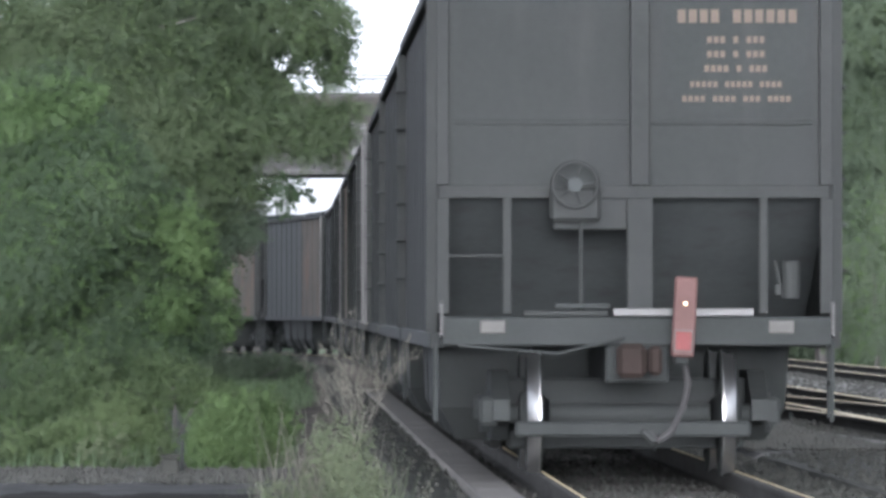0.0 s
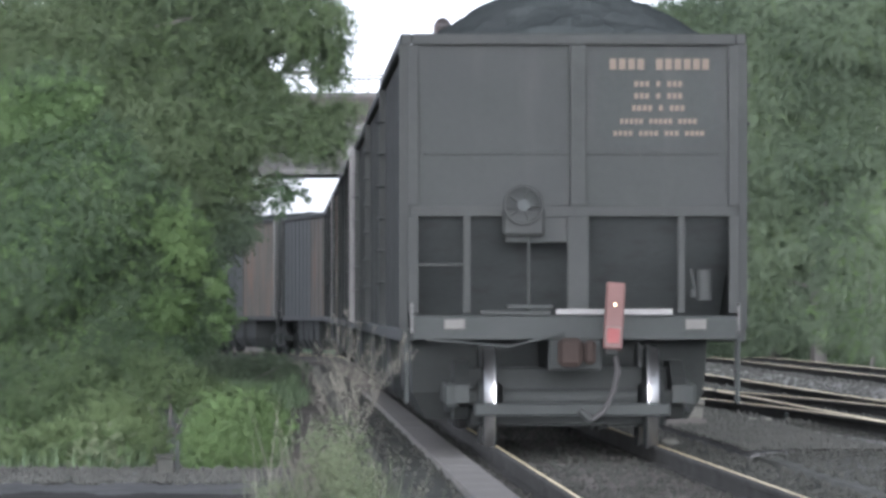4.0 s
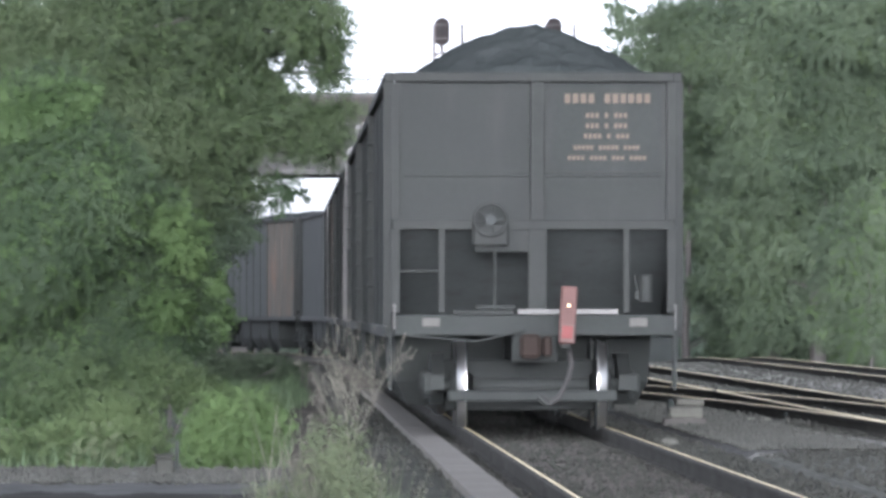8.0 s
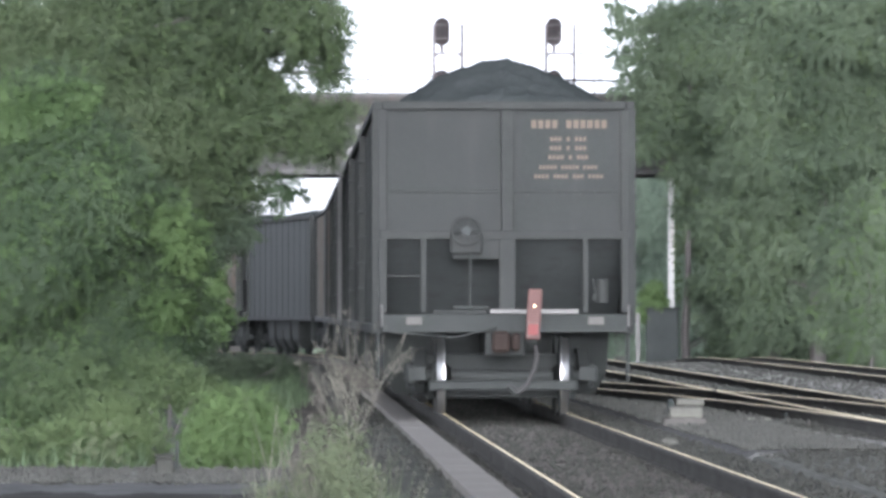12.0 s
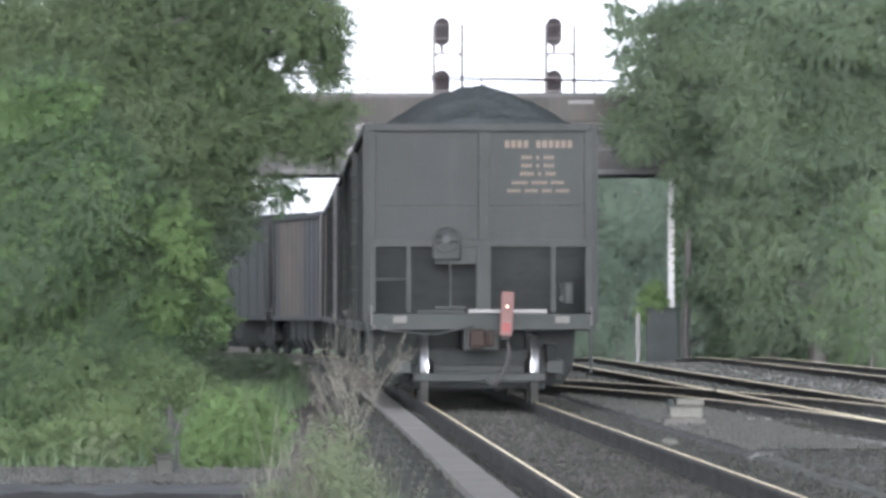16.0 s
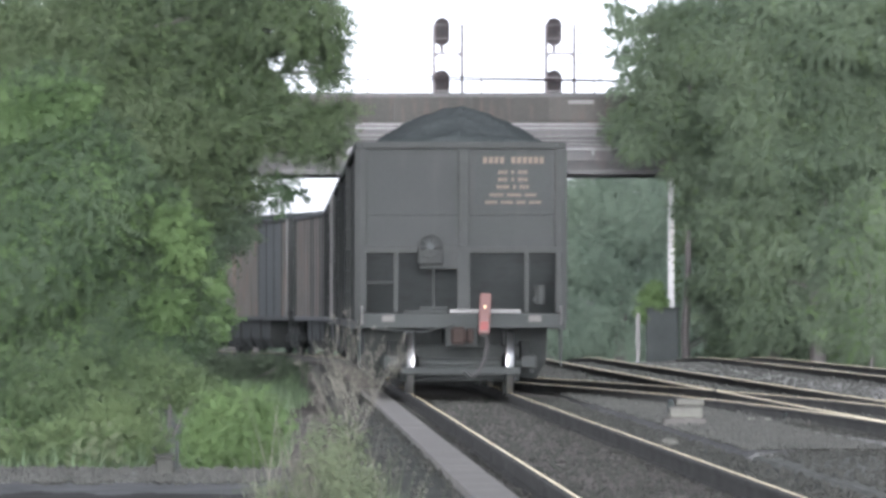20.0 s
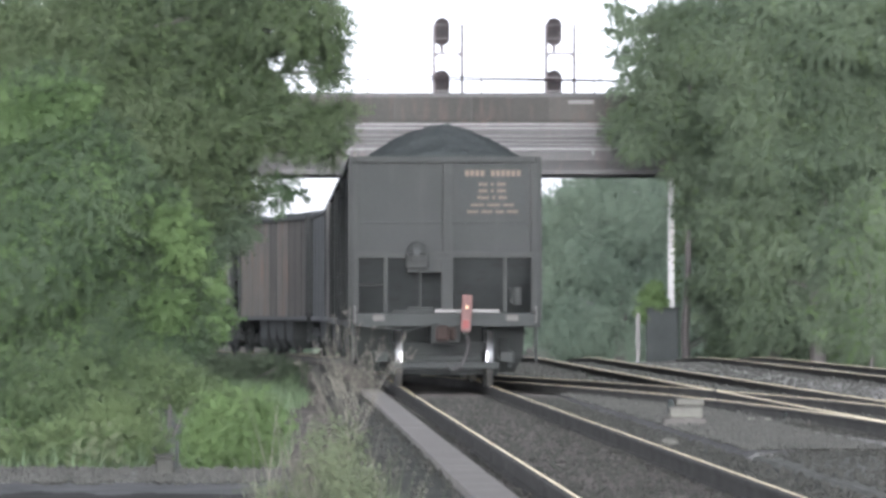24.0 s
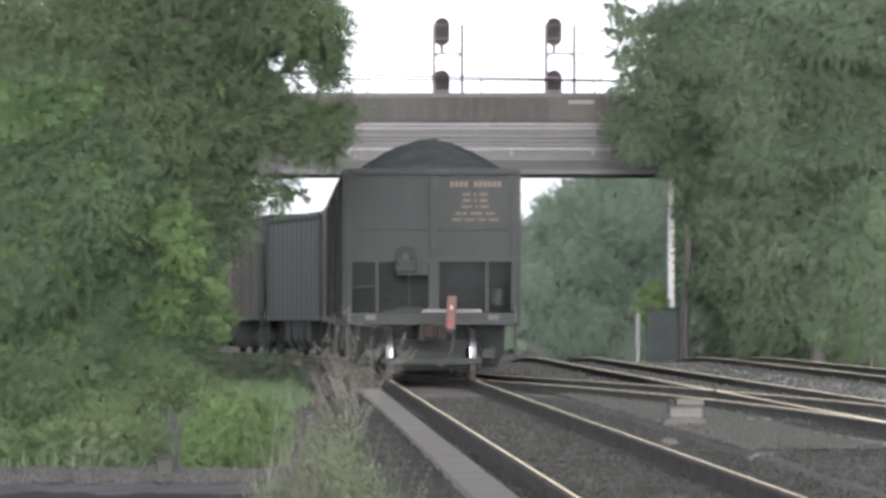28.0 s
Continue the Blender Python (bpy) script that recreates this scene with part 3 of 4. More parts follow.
def build_train():
    first = hopper_car()
    cars = [first] + [copy_thing(first, Matrix()) for _ in range(12)]
    letter_bars(first)
    first["label"] = "last black hopper car with yellow lettering and orange marker"
    mk = part("end_marker", end_marker(), M["orange"], first, "faded orange end-of-train marker")
    mk.matrix_basis = Matrix.Translation((0.265, 0, 0)) @ Matrix.Rotation(radians(3), 4, "Y")
    lamp = part("marker_lamp", rod(bmesh.new(), (0, -0.64, 1.30), (0, -0.615, 1.30), 0.014, seg=12), glow("marker_light", (1.0, 0.75, 0.4), 0.12), mk, "small lit marker lamp")
    part("marker_reflector", boxed(-0.06, 0.06, -0.628, -0.618, 0.95, 1.09, 0.004), M["red"], mk, "red square reflector")
    part("reflector_border", boxed(-0.072, 0.072, -0.6235, -0.6195, 0.938, 1.102, 0.002), M["white_plate"], mk, "pale border round the reflector")
    part("marker_bracket", boxed(-0.05, 0.05, -0.5, -0.3, 0.85, 0.95), M["car_dark"], mk)
    for i, c in enumerate(cars):
        coal_load(c, 11 + i, 1.0 if i < 3 else 0.45)
    def tint(car, sel, material):
        for o in car.children:
            if o.name.split(".")[0] == "side_panel":
                k = min(range(11), key=lambda q: abs(RIBS[q] + 0.65 - sum(v.co.y for v in o.data.vertices) / len(o.data.vertices)))
                if k in sel:
                    o.material_slots[0].link = "OBJECT"
                    o.material_slots[0].material = material
            elif o.name.split(".")[0] == "side_rib" and material is M["car_tan"]:
                k = min(range(12), key=lambda q: abs(RIBS[q] - sum(v.co.y for v in o.data.vertices) / len(o.data.vertices)))
                if k in sel and k - 1 in sel:
                    o.material_slots[0].link = "OBJECT"
                    o.material_slots[0].material = material
    for k, spots_y in ((3, (0.46, 5.6)), (6, (0.46,)), (9, (0.46,))):
        for yy in spots_y:
            part("ladder_stile", boxed(-1.605, -1.56, yy - 0.03, yy + 0.03, 1.05, 3.72), M["pale_steel"], cars[k], "pale dusty ladder stile")
    # lightened side paint makes up for the grazing sun on these flanks
    for k in range(3, 13):
        tint(cars[k], range(11), M["car_lifted"])
    for k in (8, 9, 10):
        tint(cars[k], (0, 1, 2, 3), M["car_tan"])
    tint(cars[6], (0, 4, 5, 6, 7, 8, 9), M["car_tan"])
    tint(cars[5], range(11), M["car_rust"])
    tint(cars[5], (3, 4, 6, 7, 8, 9, 10), M["car_tan"])
    for k in (5, 6, 8, 9, 10):
        cars[k]["label"] = "black hopper car with faded rust-streaked tan side panels"
    return cars


CARS = build_train()


# ---------------------------------------------------------------- foliage
def leaf_mesh(name, centres, radii, count, length, leaflets, size, material, parent, seed, droop=0.5, shape=(1, 1, 1), sag=0.0, gaps=()):
    """Sprays of paired leaflets scattered in the outer shell of clumps."""
    rng = np.random.default_rng(seed)
    centres, radii = np.array(centres, float), np.array(radii, float)
    wgt = radii ** 2
    pick = rng.choice(len(radii), count, p=wgt / wgt.sum())
    d = rng.normal(size=(count, 3))
    d /= np.linalg.norm(d, axis=1)[:, None]
    rr = radii[pick] * (rng.random(count) ** 0.35) * (0.85 + 0.3 * rng.random(count))
    off = d * rr[:, None] * np.array(shape)
    off[:, 2] -= sag * np.hypot(off[:, 0], off[:, 1])
    p = centres[pick] + off
    # blades turn outwards; the added tilt towards -y flattens the crown's shading
    nrm = d * 0.75 + rng.normal(size=(count, 3)) * 0.26 + np.array([0, -0.42, 0.28])
    nrm /= np.linalg.norm(nrm, axis=1)[:, None]
    ax = d * 0.5 + rng.normal(size=(count, 3)) * 0.7
    ax[:, 2] -= droop
    ax -= nrm * ((ax * nrm).sum(axis=1) - 0.15)[:, None]
    ax /= np.linalg.norm(ax, axis=1)[:, None] + 1e-9
    side = np.cross(ax, nrm)
    side /= np.linalg.norm(side, axis=1)[:, None] + 1e-9
    nrm = np.cross(side, ax)
    ln = length * (0.6 + 0.8 * rng.random(count))
    keep = np.ones(count, bool)
    mid = p + ax * (ln * 0.5)[:, None]
    for gx, gz, gr in gaps:
        keep &= (np.hypot(mid[:, 0] - gx, mid[:, 2] - gz) > gr) | (rng.random(count) < 0.06)
    p, ax, side, nrm, ln, d = p[keep], ax[keep], side[keep], nrm[keep], ln[keep], d[keep]
    count = int(keep.sum())
    tris, bends = [], []
    for i in range(leaflets):
        t = (i // 2 + 1) / (leaflets // 2 + 1)
        sg = 1 if i % 2 else -1
        base = p + ax * (ln * t)[:, None]
        out = side * sg * 0.85 + ax * 0.5 + nrm * rng.normal(size=(count, 1)) * 0.25
        out /= np.linalg.norm(out, axis=1)[:, None]
        acr = np.cross(out, nrm)
        acr /= np.linalg.norm(acr, axis=1)[:, None] + 1e-9
        sz = (size * (0.7 + 0.6 * rng.random(count)))[:, None]
        q = np.stack([base + acr * sz * 0.25, base + out * sz, base - acr * sz * 0.25], axis=1)
        g = np.cross(q[:, 1] - q[:, 0], q[:, 2] - q[:, 0])
        g /= np.linalg.norm(g, axis=1)[:, None] + 1e-12
        turn = (g * nrm).sum(axis=1) < 0
        q[turn] = q[turn][:, ::-1]
        g[turn] *= -1
        tris.append(q)
        # normals bent the same way, to even out light and dark between leaves
        bent = nrm * 0.65 + g * 0.2 + d * 0.25
        bends.append(np.repeat(bent / np.linalg.norm(bent, axis=1)[:, None], 3, axis=0))
    v = np.concatenate(tris).reshape(-1, 3)
    nt = len(v) // 3
    me = bpy.data.meshes.new(name)
    me.vertices.add(len(v))
    me.vertices.foreach_set("co", v.astype(np.float32).ravel())
    me.loops.add(nt * 3)
    me.loops.foreach_set("vertex_index", np.arange(nt * 3, dtype=np.int32))
    me.polygons.add(nt)
    me.polygons.foreach_set("loop_start", np.arange(0, nt * 3, 3, dtype=np.int32))
    me.update(calc_edges=True)
    me.normals_split_custom_set_from_vertices(np.concatenate(bends).tolist())
    me.materials.append(material)
    ob = new(name, me)
    if parent is not None:
        ob.parent = parent
    return ob


def at(depth, px, py):
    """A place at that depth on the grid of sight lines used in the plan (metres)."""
    k = depth / 13850.0
    return ((px - 784) * k, depth, EYE_Z + (549 - py) * k)


def trunk_mesh(base, blobs, r0, seed):
    rng = random.Random(seed)
    bm = bmesh.new()
    top = max(b[0][2] for b in blobs)
    pts, p = [], Vector(base)
    n = 7
    for i in range(n + 1):
        pts.append(Vector((base[0] + rng.uniform(-0.15, 0.15) * (i > 0), base[1] + rng.uniform(-0.15, 0.15) * (i > 0), base[2] + (top - base[2]) * i / n)))
    for i in range(n):
        rod(bm, pts[i], pts[i + 1], r0 * (1 - i / (n + 0.5)), r0 * (1 - (i + 1) / (n + 0.5)), 10)
    for c, r in blobs:
        h = max(base[2] + 0.8, min(c[2] - r * 0.4, top - 0.5))
        k = (h - base[2]) / (top - base[2]) * n
        i = min(n - 1, int(k))
        a = pts[i].lerp(pts[i + 1], k - i)
        mid = a.lerp(Vector(c), 0.55) + Vector((rng.uniform(-0.2, 0.2), 0.8, rng.uniform(0, 0.3)))
        rod(bm, a, mid, r0 * 0.24, r0 * 0.12, 7)
        rod(bm, mid, Vector(c) + Vector((0, 0.3, 0)), r0 * 0.12, r0 * 0.04, 6)
    return bm


def layered(blobs, n, seed):
    """Flat, sagging layers of foliage that fill each clump, as on a broad old tree."""
    rng = random.Random(seed)
    out = []
    for c, r in blobs:
        for _ in range(n):
            v = Vector((rng.gauss(0, 1), rng.gauss(0, 1), rng.gauss(0, 1))).normalized() * r * rng.uniform(0.25, 0.8)
            out.append((tuple(Vector(c) + v), r * rng.uniform(0.34, 0.55)))
        out += [(tuple(c), r * 0.6), (tuple(Vector(c) - Vector((0, r * 0.5, 0))), r * 0.6)]
    return out


def tree(name, base, blobs, r0, leaves, label, seed, group="", layers=0, gaps=()):
    """base (x, y, z); blobs [(centre, radius)]; leaves: (count, spray length, leaflets, leaf size, material)."""
    t = thing(name, Matrix(), label, "tree", group)
    part("trunk", trunk_mesh(base, blobs, r0, seed), M["bark"], t)
    fill = layered(blobs, layers, seed + 5) if layers else blobs
    for i, (count, length, nl, size, material) in enumerate(leaves):
        leaf_mesh("crown", [b[0] for b in fill], [b[1] for b in fill], count, length, nl, size, material, t, seed + i, shape=(1.25, 1, 0.42) if layers else (1, 1, 1), sag=0.3 if layers else 0.0, gaps=gaps)
    return t


def blobs_at(depth, spread, rows, seed):
    rng = random.Random(seed)
    out = []
    for px, py, r in rows:
        c = at(depth + rng.uniform(-spread, spread), px, py)
        out.append((c, r * depth / 13850.0))
    return out


# the leafy trees beside the train
tree("locust_tree", (at(132, 180, 0)[0], 132, -0.34), blobs_at(132, 1.2, [(562, 20, 52), (576, 95, 40), (515, 35, 62), (560, 195, 42), (448, 130, 76), (460, 215, 72), (545, 75, 26), (500, 110, 24), (545, 225, 40), (535, 262, 28), (380, 60, 150), (400, 200, 120), (405, 305, 45), (432, 335, 26), (438, 366, 20), (452, 328, 20), (415, 350, 24), (472, 314, 14), (200, 60, 180), (250, 220, 160), (330, 330, 90), (385, 405, 52), (300, 385, 60), (60, 80, 190), (588, 130, 28), (594, 60, 28), (606, 188, 24), (598, 228, 26), (585, 262, 22), (300, 120, 130), (480, 20, 110), (130, 130, 150)], 1), 0.22,
     [(36000, 0.34, 10, 0.056, M["leaf_locust"]), (10000, 0.32, 10, 0.056, M["leaf"])], "tall leafy green locust tree overhanging the lead track", 21, layers=14, gaps=[(at(132, gx, 0)[0], at(132, 0, gy)[2], gr * 0.0079) for gx, gy, gr in ((537, 114, 14), (515, 155, 12), (549, 150, 12), (532, 138, 9), (497, 98, 15), (480, 60, 14), (468, 48, 11), (531, 58, 14), (487, 122, 14), (505, 138, 11), (556, 30, 12), (476, 106, 11), (498, 72, 12))])
tree("maple_tree", (at(118, 60, 0)[0], 118, -0.34), blobs_at(118, 1.2, [(90, 190, 75), (20, 200, 70), (120, 330, 140), (30, 430, 150), (220, 420, 120), (300, 420, 55), (310, 500, 70), (350, 560, 48), (200, 560, 120), (70, 580, 120), (355, 480, 40), (280, 600, 60)], 2), 0.18,
     [(26000, 0.28, 8, 0.058, M["leaf_dark"]), (6500, 0.28, 8, 0.058, M["leaf_light"])], "dense green maple with yellow-green sprays coloured as if lit", 31)
# lighter leaves where sprays catch the light: lit patches put in as colour
leaf_mesh("bright_spray", [at(116.5, *q) for q in ((95, 190), (30, 205), (312, 395), (330, 445), (25, 330), (392, 500), (398, 565), (150, 160), (300, 540))], [0.42, 0.4, 0.33, 0.3, 0.3, 0.14, 0.12, 0.2, 0.3], 1700, 0.26, 8, 0.066, M["leaf_light"], bpy.data.objects["maple_tree"], 36)
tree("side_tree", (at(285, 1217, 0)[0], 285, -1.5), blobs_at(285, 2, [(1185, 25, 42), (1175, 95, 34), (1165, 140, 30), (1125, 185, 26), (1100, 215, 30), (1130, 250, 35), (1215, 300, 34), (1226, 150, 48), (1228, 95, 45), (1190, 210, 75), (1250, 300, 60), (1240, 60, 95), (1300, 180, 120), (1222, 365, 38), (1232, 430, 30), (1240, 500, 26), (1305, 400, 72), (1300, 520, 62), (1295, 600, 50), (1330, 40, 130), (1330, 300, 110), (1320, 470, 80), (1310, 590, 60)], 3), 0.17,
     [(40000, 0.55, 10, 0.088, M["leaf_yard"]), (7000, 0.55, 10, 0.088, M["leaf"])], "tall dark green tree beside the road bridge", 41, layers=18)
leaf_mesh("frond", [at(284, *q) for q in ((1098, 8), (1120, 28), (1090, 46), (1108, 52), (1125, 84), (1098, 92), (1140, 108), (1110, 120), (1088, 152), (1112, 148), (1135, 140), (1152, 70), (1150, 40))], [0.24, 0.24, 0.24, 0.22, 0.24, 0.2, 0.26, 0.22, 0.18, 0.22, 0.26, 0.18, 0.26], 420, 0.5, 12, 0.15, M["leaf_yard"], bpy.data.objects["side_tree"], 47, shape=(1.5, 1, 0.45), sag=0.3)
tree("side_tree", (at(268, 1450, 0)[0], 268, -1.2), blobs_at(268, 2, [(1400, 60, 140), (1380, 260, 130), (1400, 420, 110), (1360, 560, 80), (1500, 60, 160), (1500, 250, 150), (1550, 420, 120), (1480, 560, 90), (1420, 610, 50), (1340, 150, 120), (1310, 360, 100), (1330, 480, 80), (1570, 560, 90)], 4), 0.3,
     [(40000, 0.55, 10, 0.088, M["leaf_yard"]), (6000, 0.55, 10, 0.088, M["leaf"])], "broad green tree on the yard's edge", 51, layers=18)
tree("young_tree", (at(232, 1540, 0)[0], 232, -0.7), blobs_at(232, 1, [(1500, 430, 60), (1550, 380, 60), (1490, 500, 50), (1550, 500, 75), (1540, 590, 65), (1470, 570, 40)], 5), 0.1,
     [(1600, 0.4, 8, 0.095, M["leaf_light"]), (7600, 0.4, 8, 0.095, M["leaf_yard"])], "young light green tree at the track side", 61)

# the grey haze over this part of the crown is put into paler leaves
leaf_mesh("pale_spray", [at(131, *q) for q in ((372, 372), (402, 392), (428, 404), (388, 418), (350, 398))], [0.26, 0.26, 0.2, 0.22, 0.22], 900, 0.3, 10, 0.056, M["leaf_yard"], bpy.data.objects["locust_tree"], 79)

# a hanging spray of the locust against the gap below the bridge
o = leaf_mesh("foliage", [at(131, 500, 326), at(131, 522, 334), at(131, 486, 348), at(131, 505, 358)], [0.15, 0.10, 0.14, 0.09], 64, 0.30, 16, 0.07, M["leaf_dark"], bpy.data.objects["locust_tree"], 77)

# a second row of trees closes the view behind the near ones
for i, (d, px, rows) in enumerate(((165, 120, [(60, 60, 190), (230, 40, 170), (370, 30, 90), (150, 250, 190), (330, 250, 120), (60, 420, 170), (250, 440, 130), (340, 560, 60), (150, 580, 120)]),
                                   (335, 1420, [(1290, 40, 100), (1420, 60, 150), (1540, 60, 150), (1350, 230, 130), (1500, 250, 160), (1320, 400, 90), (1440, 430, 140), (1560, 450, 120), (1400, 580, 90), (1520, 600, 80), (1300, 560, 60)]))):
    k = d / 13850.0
    # the lightened leaf colour also stands in for haze on this farther row
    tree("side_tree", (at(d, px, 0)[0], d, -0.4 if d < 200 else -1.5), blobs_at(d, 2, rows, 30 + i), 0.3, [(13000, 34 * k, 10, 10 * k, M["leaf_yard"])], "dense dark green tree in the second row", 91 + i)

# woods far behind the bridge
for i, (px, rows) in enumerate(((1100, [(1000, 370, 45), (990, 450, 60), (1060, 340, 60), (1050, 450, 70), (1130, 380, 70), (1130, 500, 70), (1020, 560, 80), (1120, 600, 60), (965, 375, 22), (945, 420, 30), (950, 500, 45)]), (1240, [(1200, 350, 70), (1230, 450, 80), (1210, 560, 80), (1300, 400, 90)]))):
    tree("far_tree", (at(400 + 15 * i, px, 0)[0], 400 + 15 * i, -1.5), blobs_at(400 + 15 * i, 2, rows, 6 + i), 0.35, [(24000, 0.7, 8, 0.13, M["leaf_far"])], "green tree beyond the road bridge, haze put into its leaf colour", 71 + i, "far trees")
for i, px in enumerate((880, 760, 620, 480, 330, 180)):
    tree("far_tree", (at(470, px, 0)[0], 470, -1.5), blobs_at(470, 3, [(px, 480, 75), (px + 50, 520, 70), (px - 50, 530, 70), (px, 560, 80)], 16 + i), 0.35, [(1400, 1.2, 8, 0.45, M["leaf_far"])], "green tree beyond the road bridge, haze put into its leaf colour", 81 + i, "far trees")


def tuft_mesh(name, spots, h, n, width, material, seed, parent=None):
    """Bent blades in tufts."""
    rng = np.random.default_rng(seed)
    v, f = [], []
    for (x, y, z, k) in spots:
        for _ in range(n):
            a = rng.random() * 6.283
            bx, by = x + rng.normal() * 0.12, y + rng.normal() * 0.12
            hh = h * k * (0.5 + 0.7 * rng.random())
            lean = 0.15 + 0.4 * rng.random()
            dx, dy = math.cos(a) * hh * lean, math.sin(a) * hh * lean
            wx, wy = -math.sin(a) * width, math.cos(a) * width
            i = len(v)
            v += [(bx - wx, by - wy, z), (bx + wx, by + wy, z), (bx + dx * 0.4 + wx * 0.7, by + dy * 0.4 + wy * 0.7, z + hh * 0.6), (bx + dx * 0.4 - wx * 0.7, by + dy * 0.4 - wy * 0.7, z + hh * 0.6), (bx + dx, by + dy, z + hh)]
            f += [(i, i + 1, i + 2, i + 3), (i + 3, i + 2, i + 4)]
    return raw(name, v, f, material, parent)


def path_x(y):
    """Middle of the trodden path through the verge."""
    return at(y, 303, 0)[0] + 0.12 * math.sin(y * 0.21)


strip("verge_path", lambda y: path_x(y) - 0.24, lambda y: path_x(y) + 0.24, 77, 128, 3, -0.31, M["gravel"], "narrow grey gravel path trodden through the verge", 0.14, lambda y: 0.0)


def verge_weeds():
    """Low leafy weeds over the verge, thicker in patches."""
    rng = random.Random(41)
    for mt, n, seed in (("leaf", 240, 1), ("leaf_light", 90, 2), ("weed_leaf", 90, 3)):
        spots, radii = [], []
        while len(spots) < n:
            y = rng.uniform(76.5, 122)
            x = rng.uniform(at(y, -60, 0)[0], main_x(y) - 2.9)
            if abs(x - path_x(y)) < 0.42 or noise.noise((x * 0.5, y * 0.2, seed * 7)) < -0.05:
                continue
            spots.append((x, y, -0.25 + rng.uniform(0, 0.14)))
            radii.append(rng.uniform(0.16, 0.32))
        tagged(leaf_mesh("verge_weeds", spots, radii, n * 52, 0.13, 8, 0.034, M[mt], None, 60 + seed, droop=-0.4), "low green leafy weeds covering the verge", "weeds", kind="stuff")


verge_weeds()


def build_grass():
    rng = random.Random(5)
    spots = []
    while len(spots) < 2300:
        y = rng.uniform(76.5, 128)
        x = rng.uniform(at(y, -60, 0)[0], main_x(y) - 2.75)
        if abs(x - path_x(y)) < 0.3:
            continue
        spots.append((x, y, -0.36, 0.5 + 0.9 * max(0, noise.noise((x * 0.6, y * 0.25, 3)) + 0.4)))
    while len(spots) < 3300:
        y = rng.uniform(126, 182)
        x = rng.uniform(at(y, 330, 0)[0], main_x(y) - 2.4)
        spots.append((x, y, -0.36, 1.0 + 0.9 * max(0, noise.noise((x * 0.6, y * 0.25, 3)) + 0.4)))
    tagged(tuft_mesh("tall_grass", spots, 0.24, 9, 0.010, M["grass"], 9), "tall green grass and weeds on the verge", "grass", kind="stuff")


build_grass()


def shrub(base, blobs, label, material, seed, count=2400, size=0.036):
    t = thing("shrub", Matrix(), label, "shrub", "verge shrubs")
    bm = bmesh.new()
    for c, r in blobs:
        rod(bm, base, c, 0.02, 0.008, 6)
    part("stem", bm, M["bark"], t)
    leaf_mesh("foliage", [b[0] for b in blobs], [b[1] for b in blobs], count, 0.15, 8, size, material, t, seed, droop=-0.1)
    return t


for d, rows, mt, sd_, lab in ((76, [(415, 760, 66), (465, 755, 45), (365, 785, 50), (430, 800, 60), (390, 740, 45)], "leaf_light", 3, "bright green leafy shrub on the verge"),
                              (78, [(215, 750, 62), (255, 785, 40), (160, 785, 60), (110, 800, 50)], "leaf", 4, "green leafy shrub among the grass"),
                              (84, [(60, 720, 90), (120, 760, 70), (20, 780, 70)], "leaf", 5, "dark green shrub below the trees"),
                              (96, [(300, 680, 50), (230, 670, 60), (350, 690, 38), (150, 680, 60)], "leaf", 6, "dull green brush below the trees"),
                              (150, [(395, 655, 26), (430, 648, 22), (462, 656, 20), (360, 640, 28), (492, 662, 14), (470, 640, 17), (505, 644, 14), (535, 652, 12)], "leaf_yard", 7, "low dull green brush beside the curved track")):
    shrub((at(d, rows[0][0], 0)[0], d, -0.36), blobs_at(d, 0.4, rows, sd_), lab, M[mt], sd_ * 7)


